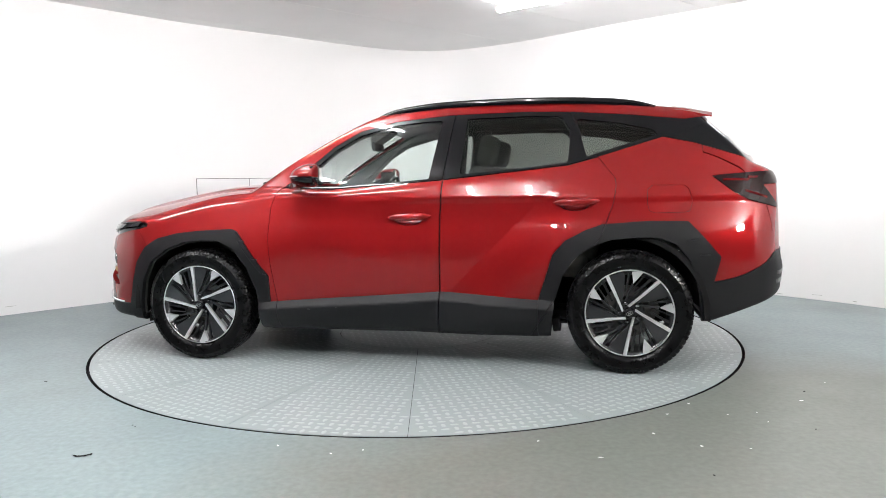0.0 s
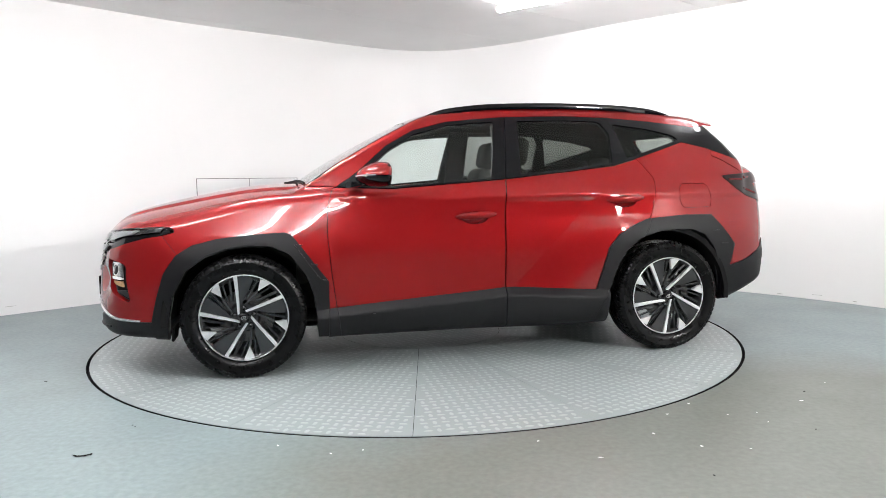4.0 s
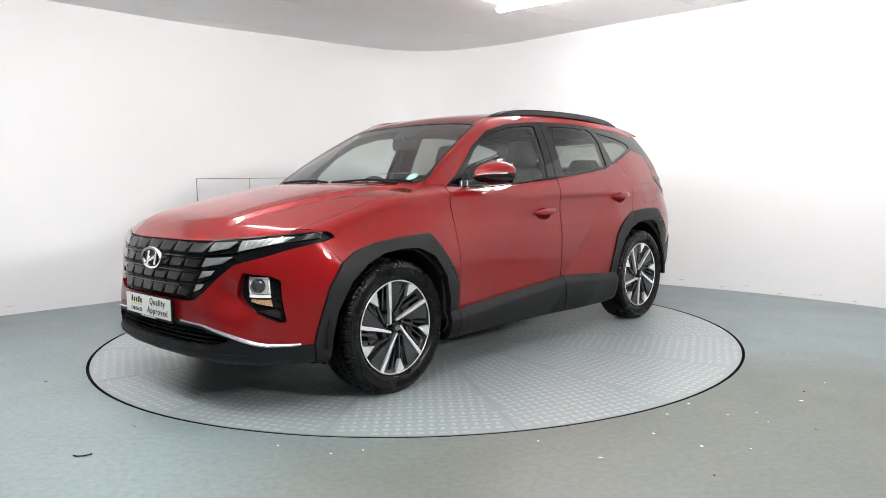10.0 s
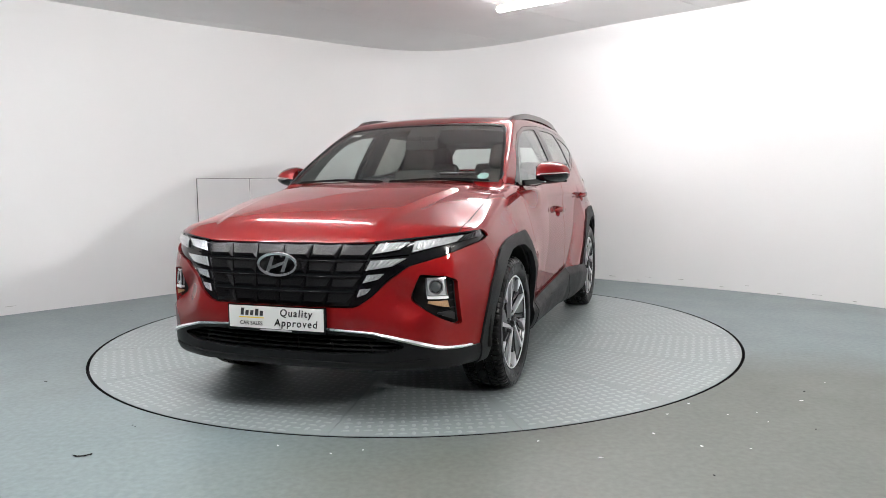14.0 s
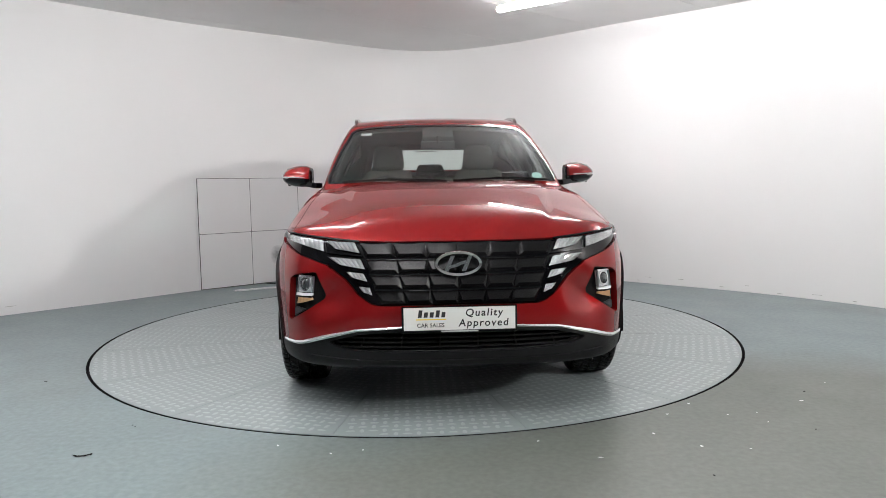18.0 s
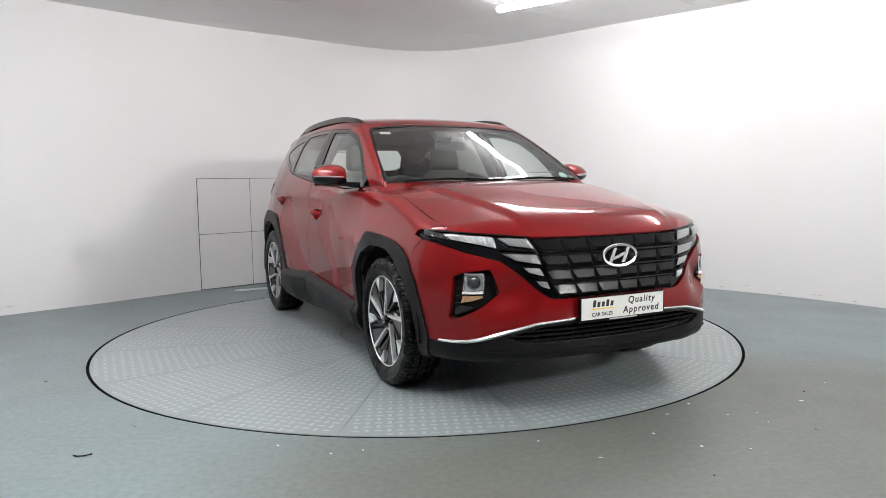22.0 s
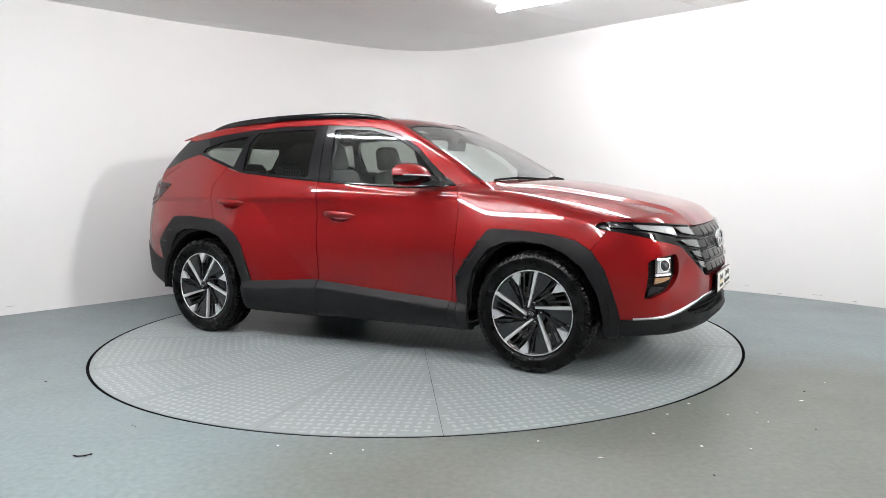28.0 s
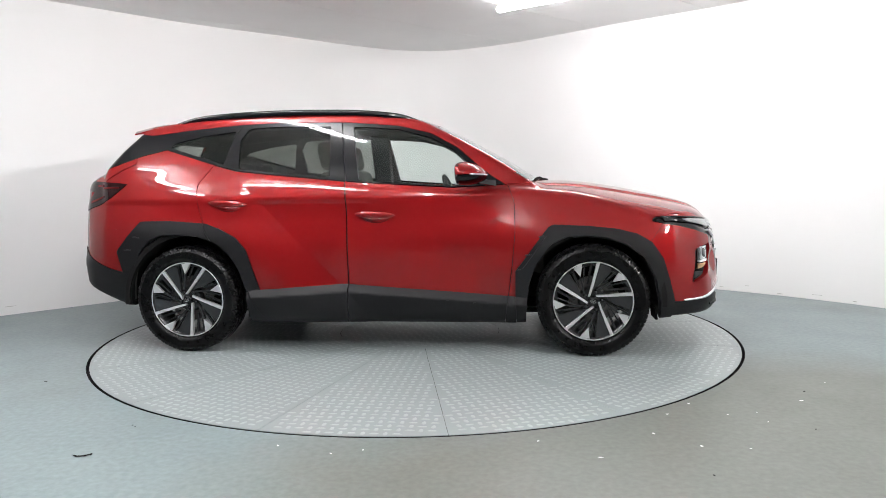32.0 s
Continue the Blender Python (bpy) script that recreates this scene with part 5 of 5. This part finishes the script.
    for x0 in (-0.0055, 0.0055):
        prism(bm, [(x0 - 0.0045, -0.0075), (x0 - 0.0015, -0.0075), (x0 + 0.0045, 0.0075), (x0 + 0.0015, 0.0075)], 0.0012, Matrix(((-1, 0, 0, 0), (0, 0, 1, 0.1028), (0, 1, 0, 0), (0, 0, 0, 1))))
    box(bm, (0.011, 0.0012, 0.0028), (0, 0.1034, 0))
    part("cap_mark", bm, CHROME, w)
    bm = lathe(bmesh.new(), [(0.06, 0.030), (0.150, 0.030), (0.152, 0.020), (0.150, 0.008), (0.06, 0.008)], 48, closed=True)
    part("brake_disc", bm, STEEL, w, "grey steel brake disc", smooth=True)
    bm = bmesh.new()
    for k in range(7):
        a = radians(150 + k * 9)
        box(bm, (0.05, 0.055, 0.03), (0.145 * math.cos(a), 0.022, 0.145 * math.sin(a)), (0, -math.degrees(a), 0), 0.006)
    part("brake_caliper", bm, STEEL, w, "grey brake caliper", smooth=True)
    return w


wheel = build_wheel()
wheel.parent = car
for x, side, phase in ((1.34, 1, 93), (-1.34, 1, 114), (1.34, -1, 76), (-1.34, -1, 124)):
    m = pose(x, side * 0.8035, 0.3555, 0, 0, 0 if side > 0 else 180) @ pose(0, 0, 0, 0, phase - 90, 0)
    if x > 0 and side > 0:
        wheel.matrix_basis = m
    else:
        copy_thing(wheel, m)

# dark liners inside the arches
for x0, r0 in ((1.340, 0.425), (-1.322, 0.428)):
    for side in (1, -1):
        bm = bmesh.new()
        rows = []
        for k in range(33):
            a = radians(-3 + 186 * k / 32)
            c, s = math.cos(a), math.sin(a)
            rows.append([bm.verts.new((x0 + r * c, side * y, 0.345 + r * s * 1.02)) for r, y in ((r0, 0.90), (r0 + 0.01, 0.70), (r0, 0.50), (0.02, 0.50), (0.02, 0.48), (r0 + 0.03, 0.48), (r0 + 0.03, 0.90))])
        for p, q in zip(rows, rows[1:]):
            for j in range(7):
                bm.faces.new((p[j], p[(j + 1) % 7], q[(j + 1) % 7], q[j]))
        bm.faces.new(rows[0])
        bm.faces.new(rows[-1][::-1])
        part("arch_liner", bm, GAP, car, "dark felt wheel arch liner", smooth=True)
for x, z, w, h in ((1.742, 0.262, 0.016, 0.08), (-0.925, 0.262, 0.045, 0.08)):
    for side in (1, -1):
        part("mud_flap", box(bmesh.new(), (w, 0.16, h), (x, side * 0.74, z), (0, -8 if x > 0 else 8, 0), 0.006), GAP, car)

# ---- door handles, mirrors, roof rails, spoiler, wipers ----
for doors, x0, z0 in ((doors_f, -0.052, 0.910), (doors_r, -1.040, 0.992)):
    for k, side in enumerate((1, -1)):
        n = 15
        xs = np.linspace(-0.132, 0.132, n)
        zz = z0 + 0.002 - xs * 0.045
        q = side_at(np.column_stack([x0 + xs, zz]))
        t = np.linspace(-1, 1, n)
        size = np.maximum((1 - np.abs(t) ** 2.6) ** 0.6, 0.12)
        path = [Vector((p[0], side * (p[1] + 0.034 * (1 - abs(u) ** 3) + 0.003), p[2])) for p, u in zip(q, t)]
        sec = [(0.013 * math.cos(2 * math.pi * j / 12), 0.022 * math.sin(2 * math.pi * j / 12)) for j in range(12)]
        h = part("door_handle", sweep(bmesh.new(), path, sec, scale=list(size)), RED, doors[k], "red door handle", smooth=True)
        qc = side_at(np.array(HOLLOWS[doors is doors_r]))
        bm = bmesh.new()
        rows = []
        for f, d in ((1.03, 0.003), (0.97, -0.004), (0.85, -0.034), (0.5, -0.046)):
            rows.append([bm.verts.new((x0 + 0.008 + (p[0] - x0 - 0.008) * f, side * (p[1] + d - (0.006 if f > 1 else 0)), z0 - 0.012 + (p[2] - z0 + 0.012) * f)) for p in qc])
        for a, b in zip(rows, rows[1:]):
            for m in range(24):
                bm.faces.new((a[m], a[(m + 1) % 24], b[(m + 1) % 24], b[m]))
        bm.faces.new(rows[-1])
        part("handle_cup", bm, RED, h, "shadowed red handle cup", smooth=True)


def mirror_half(side, upper):
    """The door mirror's housing in sections from the door outwards: the painted cap, or the black base under it."""
    bm = bmesh.new()
    rows = []
    for y, hx, top, bottom, zc in ((0.868, 0.060, 0.060, 0.030, 1.148), (0.874, 0.088, 0.078, 0.045, 1.148), (0.90, 0.102, 0.086, 0.052, 1.150), (0.94, 0.104, 0.086, 0.054, 1.152), (0.98, 0.098, 0.080, 0.052, 1.154),
                                   (1.015, 0.086, 0.068, 0.046, 1.156), (1.04, 0.068, 0.051, 0.036, 1.158), (1.056, 0.046, 0.032, 0.024, 1.160), (1.063, 0.020, 0.012, 0.010, 1.161)):
        row = []
        for j in range(15):
            a = math.pi * j / 14 if upper else -math.pi * j / 14
            ca, sa = math.cos(a), math.sin(a)
            x = abs(ca) ** 0.95 * hx * 1.12 if ca > 0 else -abs(ca) ** 0.40 * hx * 0.66
            z = (abs(sa) ** 0.8) * (top if upper else -bottom) * (1 - 0.18 * max(ca, 0))
            row.append(bm.verts.new((0.572 + x - (y - 0.87) * 0.22 + (0.0 if not upper else -z * 0.12), side * y, zc + z + (0.002 if upper else -0.002))))
        rows.append(row)
    for p, q in zip(rows, rows[1:]):
        for j in range(14):
            bm.faces.new((p[j], p[j + 1], q[j + 1], q[j]))
        bm.faces.new((p[14], p[0], q[0], q[14]))
    bm.faces.new(rows[0])
    bm.faces.new(rows[-1][::-1])
    return bm


for k, side in enumerate((1, -1)):
    mirror = part("door_mirror", mirror_half(side, True), RED, doors_f[k], "red door mirror cap", smooth=True)
    part("mirror_base", mirror_half(side, False), GLOSS, mirror, "gloss black mirror base", smooth=True)
    bezel = part("mirror_bezel", box(bmesh.new(), (0.016, 0.172, 0.118), (0.502, side * 0.952, 1.164), (0, 0, 0), 0.007, 3), GLOSS, mirror, "black mirror bezel", smooth=True)
    part("mirror_inner_cheek", box(bmesh.new(), (0.110, 0.012, 0.100), (0.556, side * 0.866, 1.160), (0, 0, 0), 0.005), GLOSS, mirror)
    part("mirror_glass", box(bmesh.new(), (0.005, 0.150, 0.096), (0.4935, side * 0.952, 1.164), (0, 0, 0), 0.002), MIRROR, mirror, "mirror glass")
    part("repeater", sweep(bmesh.new(), [(0.572 + hx * 1.12 + 0.001 - (y - 0.87) * 0.22, side * y, z) for y, hx, z in ((0.90, 0.100, 1.158), (0.94, 0.1025, 1.160), (0.98, 0.0965, 1.162), (1.015, 0.0845, 1.163), (1.04, 0.066, 1.164), (1.056, 0.043, 1.164))], [(-0.003, -0.003), (0.003, -0.003), (0.003, 0.003), (-0.003, 0.003)]), DRL, mirror, "slim silver turn repeater")
    arm = bmesh.new()
    sweep(arm, [(0.70, side * 0.80, 1.105), (0.68, side * 0.84, 1.110), (0.64, side * 0.88, 1.115), (0.61, side * 0.92, 1.120)], [(-0.03, -0.014), (0.03, -0.014), (0.024, 0.014), (-0.024, 0.014)], scale=[1.3, 1.1, 1.0, 1.0])
    part("mirror_arm", arm, GLOSS, mirror, smooth=True)
    rail = [(0.285, 0.560, 1.500), (0.20, 0.575, 1.536), (0.11, 0.585, 1.570), (0.0, 0.592, 1.590), (-0.20, 0.598, 1.610), (-0.45, 0.600, 1.618), (-0.70, 0.600, 1.620), (-0.95, 0.596, 1.616), (-1.17, 0.588, 1.606), (-1.33, 0.578, 1.592), (-1.44, 0.568, 1.570), (-1.53, 0.560, 1.543)]
    pr = smooth_path([(a, side * b, c) for a, b, c in rail], 3)
    bm = sweep(bmesh.new(), pr, [(-0.013, -0.036), (0.013, -0.036), (0.016, -0.010), (0.011, 0.002), (-0.011, 0.002), (-0.016, -0.010)])
    rl = part("roof_rail", bm, GLOSS, car, "black roof rail", smooth=True)
    for a, b in ((0.19, -0.02), (-1.32, -1.53)):
        foot = [(a + (b - a) * i / 6, side * 0.585, 0) for i in range(7)]
        bm = bmesh.new()
        for (x, y, _), (x2, y2, _) in zip(foot, foot[1:]):
            z = float(np.interp(-(x + x2) / 2, [-r[0] for r in rail], [r[2] for r in rail])) - 0.012
            zr = float(ROOF(np.array((x + x2) / 2))) - 0.045
            box(bm, (abs(x2 - x) + 0.002, 0.022, max(z - zr, 0.01)), ((x + x2) / 2, y, (z + zr) / 2))
        part("rail_foot", bm, GLOSS, rl)

# spoiler
xs, ys = np.linspace(-1.60, -1.865, 12), np.linspace(-0.60, 0.60, 41)
X, Y = np.meshgrid(xs, ys, indexing="ij")
Xs = X + 0.055 * (np.abs(Y) / 0.6) ** 3 * np.clip((-1.60 - X) / 0.3, 0, 1)
Z = ROOF(Xs) - 0.024 * (Y / 0.6) ** 2 + 0.004 - 0.02 * ramp(np.abs(Y), 0.54, 0.60) - 0.014 * ramp(-X, 1.66, 1.87)
V = np.stack([Xs, Y, Z], -1).reshape(-1, 3)
part("spoiler", sheet(V, 12, 41, np.stack([0 * X, 0 * X, 1.0 - 0.72 * ramp(-X, 1.62, 1.86)], -1).reshape(-1, 3), 0.034, "spoiler"), RED, tailgate[0], "red roof spoiler")
# wipers on the windscreen
for y0, y1, s in ((-0.62, 0.02, 1), (0.06, 0.66, 1)):
    pts = [(y0 + (y1 - y0) * k / 14) for k in range(15)]
    P = first_in(np.array([(2.0, abs(y), 1.122 + 0.012 * math.sin(math.pi * k / 14)) for k, y in enumerate(pts)]), (-1.0, 0, 0), 1.6)
    P[:, 1] = pts
    blade = part("wiper_blade", sweep(bmesh.new(), [Vector(p) + Vector((0.014, 0, 0.002)) for p in P], [(-0.007, -0.006), (0.007, -0.006), (0.004, 0.007), (-0.004, 0.007)]), GAP, car, "black windscreen wiper")
    part("wiper_arm", tube(bmesh.new(), Vector(P[12]) + Vector((0.045, 0, -0.012)), Vector(P[6]) + Vector((0.022, 0, 0.010)), 0.007, 0.004, sides=8), GAP, blade)
# paper discs on the windscreen
def on_screen(name, y, z, pts, material, label):
    P = first_in(np.array([(2.0, abs(y + a), z + b) for a, b in pts]), (-1.0, 0, 0), 1.8)
    for p, (a, b) in zip(P, pts):
        p[1] = y + a
    N = slope(P * (1, 1, 1))
    bm = bmesh.new()
    f = [bm.verts.new(Vector(p) - Vector(n) * 0.007) for p, n in zip(P, N)]
    b = [bm.verts.new(Vector(p) - Vector(n) * 0.0085) for p, n in zip(P, N)]
    for i in range(len(f)):
        j = (i + 1) % len(f)
        bm.faces.new((f[i], f[j], b[j], b[i]))
    bm.faces.new(f)
    bm.faces.new(b[::-1])
    return part(name, bm, material, windscreen[0], label)


on_screen("tax_disc", 0.605, 1.158, [(0.034 * math.cos(2 * math.pi * k / 20), 0.019 * math.sin(2 * math.pi * k / 20)) for k in range(20)], TEAL, "pale teal round disc sticker")
on_screen("screen_sticker", -0.50, 1.462, [(-0.036, -0.008), (0.036, -0.008), (0.036, 0.008), (-0.036, 0.008)], PAPER, "small white sticker")
on_screen("screen_strip", 0.44, 1.180, [(-0.11, -0.003), (0.11, -0.003), (0.11, 0.003), (-0.11, 0.003)], DIM, "pale printed dealer strip")
pr = first_in(np.array([(-2.6, 0.0, 1.435), (-2.6, 0.0, 1.425)]), (1.0, 0, 0), 1.2)
part("window_strip", box(bmesh.new(), (0.002, 0.22, 0.010), (pr[0][0] + 0.012, -0.02, 1.430), (0, 42, 0)), DIM, rear_window[0], "pale printed strip on the rear glass")
part("sensor_pod", box(bmesh.new(), (0.16, 0.22, 0.05), (0.335, 0.0, 1.452), (0, 32, 0), 0.015), TRIM, windscreen[0], "dark sensor housing")

# ---- cabin ----
part("cabin_floor", box(bmesh.new(), (2.5, 1.50, 0.05), (-0.40, 0, 0.315)), GAP, car)
bm = bmesh.new()
dash = [(0.60, 0.62), (0.56, 0.98), (0.66, 1.04), (0.86, 1.055), (1.02, 1.05), (1.04, 0.5)]
prism(bm, dash, 1.40, Matrix(((1, 0, 0, 0), (0, 0, -1, 0.70), (0, 1, 0, 0), (0, 0, 0, 1))))
part("dashboard", bm, TRIM, car, "dark dashboard")
part("binnacle", box(bmesh.new(), (0.16, 0.36, 0.09), (0.62, -0.37, 1.055), (0, 10, 0), 0.03, 3), TRIM, car)
bm = bmesh.new()
wm = pose(0.42, -0.37, 0.985, 0, 68, 0)
sweep(bm, [wm @ Vector((0.185 * math.cos(2 * math.pi * k / 40), 0.185 * math.sin(2 * math.pi * k / 40), 0)) for k in range(40)], [(0.015 * math.cos(2 * math.pi * j / 8), 0.015 * math.sin(2 * math.pi * j / 8)) for j in range(8)], closed=True, up=tuple(wm.to_3x3() @ Vector((0, 0, 1))))
steer = part("steering_wheel", bm, TRIM, car, "dark steering wheel", smooth=True)
part("steering_hub", box(bmesh.new(), (0.17, 0.14, 0.05), (0.435, -0.37, 0.98), (0, 68, 0), 0.02, 3), TRIM, steer, smooth=True)
part("steering_column", tube(bmesh.new(), (0.44, -0.37, 0.98), (0.70, -0.37, 0.88), 0.035), TRIM, steer)


def cushion(bm, size, at, turn, r=0.05, taper=1.0):
    """A padded block with soft edges."""
    made = bmesh.ops.create_cube(bm, size=1.0)
    for v in made["verts"]:
        if v.co.z > 0:
            v.co.y *= taper
    bmesh.ops.transform(bm, matrix=pose(*at, *turn) @ Matrix.Diagonal((*size, 1)), verts=made["verts"])
    bmesh.ops.bevel(bm, geom=list({e for v in made["verts"] for e in v.link_edges}), offset=r, segments=5, affect="EDGES", profile=0.55)
    return bm


for y in (0.37, -0.37):
    seat = part("front_seat", cushion(bmesh.new(), (0.50, 0.50, 0.16), (0.02, y, 0.60), (0, -6, 0)), CLOTH, car, "pale grey cloth front seat", smooth=True)
    part("backrest", cushion(bmesh.new(), (0.15, 0.47, 0.64), (-0.36, y, 0.90), (0, -16, 0), 0.055, 0.80), CLOTH, seat, smooth=True)
    part("seat_back_shell", cushion(bmesh.new(), (0.05, 0.42, 0.58), (-0.445, y, 0.90), (0, -16, 0), 0.02, 0.80), SEATDARK, seat, "charcoal seat back", smooth=True)
    for dy in (0.215, -0.215):
        part("bolster", cushion(bmesh.new(), (0.11, 0.08, 0.50), (-0.30, y + dy * 0.95, 0.87), (0, -16, 0), 0.035, 0.9), CLOTH, seat, smooth=True)
    head = part("headrest", cushion(bmesh.new(), (0.12, 0.27, 0.20), (-0.475, y, 1.315), (0, -12, 0), 0.055, 0.82), CLOTH, seat, "pale grey headrest", smooth=True)
    for dy in (0.06, -0.06):
        part("headrest_post", tube(bmesh.new(), (-0.455, y + dy, 1.17), (-0.47, y + dy, 1.26), 0.007, sides=8), CHROME, head)
    part("seat_base", box(bmesh.new(), (0.46, 0.42, 0.2), (0.0, y, 0.44), (0, 0, 0), 0.02), SEATDARK, seat)
bench = part("rear_bench", cushion(bmesh.new(), (0.50, 1.30, 0.17), (-0.86, 0, 0.62), (0, -6, 0)), CLOTH, car, "pale grey cloth rear bench", smooth=True)
for y, w in ((0.33, 0.62), (-0.33, 0.62)):
    part("bench_back", cushion(bmesh.new(), (0.15, w, 0.56), (-1.16, y, 0.90), (0, -18, 0), 0.05), CLOTH, bench, smooth=True)
for y in (0.42, 0.0, -0.42):
    part("bench_headrest", cushion(bmesh.new(), (0.10, 0.27, 0.13), (-1.26, y, 1.215), (0, -14, 0), 0.045, 0.9), SEATDARK, bench, "charcoal rear headrest", smooth=True)
part("interior_mirror", cushion(bmesh.new(), (0.03, 0.24, 0.065), (0.385, 0, 1.375), (0, 12, 0), 0.013), TRIM, car, "dark interior mirror", smooth=True)
part("mirror_stalk", tube(bmesh.new(), (0.40, 0, 1.39), (0.42, 0, 1.44), 0.010), TRIM, car)
for y in (0.80, -0.80):
    part("pillar_lining", cushion(bmesh.new(), (0.16, 0.05, 0.55), (-0.30, y * 0.895, 1.27), (28 if y > 0 else -28, 0, 0), 0.02), LINING, car, smooth=True)

# grooves in the arch cladding, rear reflectors
for k, side in enumerate((1, -1)):
    for own, pts in ((clads_f, ((1.035, 0.770, 1.000, 0.765), (0.955, 0.655, 0.915, 0.650), (0.888, 0.560, 0.862, 0.556))), (clads_r, ((-1.655, 0.772, -1.705, 0.778), (-1.720, 0.690, -1.775, 0.690)))):
        for x0, z0, x1, z1 in pts:
            P = side_at(np.array([(x0 + (x1 - x0) * i / 5, z0 + (z1 - z0) * i / 5) for i in range(6)]))
            part("cladding_rib", sweep(bmesh.new(), [(p[0], side * (p[1] + 0.012), p[2]) for p in P], [(-0.003, -0.004), (0.003, -0.004), (0.003, 0.004), (-0.003, 0.004)]), POCKET, own[k])
    P = side_at(np.array([(1.030 - 0.15 * i / 8, 0.775 - 0.205 * i / 8) for i in range(9)]))
    part("cladding_rib", sweep(bmesh.new(), [(p[0] + 0.018, side * (p[1] + 0.0125), p[2] - 0.006) for p in P], [(-0.0025, -0.003), (0.0025, -0.003), (0.0025, 0.003), (-0.0025, 0.003)]), POCKET, clads_f[k])
    for z0, mat, nm in ((0.585, LAMPRED, "rear_reflector"), (0.535, GLOSS, "bumper_slot")):
        ys = np.linspace(0.50, 0.70, 9)
        P = first_in(np.column_stack([np.full(9, -2.5), ys, z0 - 0.10 * (ys - 0.5) ** 1.0 * 0.6]), (1.0, 0, 0), 1.0)
        part(nm, sweep(bmesh.new(), [(p[0] - 0.002, side * p[1], p[2]) for p in P], [(-0.006, -0.012), (0.006, -0.012), (0.006, 0.012), (-0.006, 0.012)]), mat, rear_lip[0], "dark red reflector strip" if mat is LAMPRED else "")

START, RATE = -12.875, 5.7696  # degrees at the start, degrees each second
OFF = (-0.126, 0.1436)  # the car's middle on the turntable


def motions():
    rows, rows_car = [], []
    for k in range(0, 33, 2):
        a = 180 + START + RATE * k
        rows.append((float(k), pose(0, 0, 0, 0, 0, a)))
        rows_car.append((float(k), pose(0, 0, 0, 0, 0, a) @ pose(OFF[0], OFF[1], 0)))
    walk(turntable, rows)
    walk(car, rows_car)


motions()
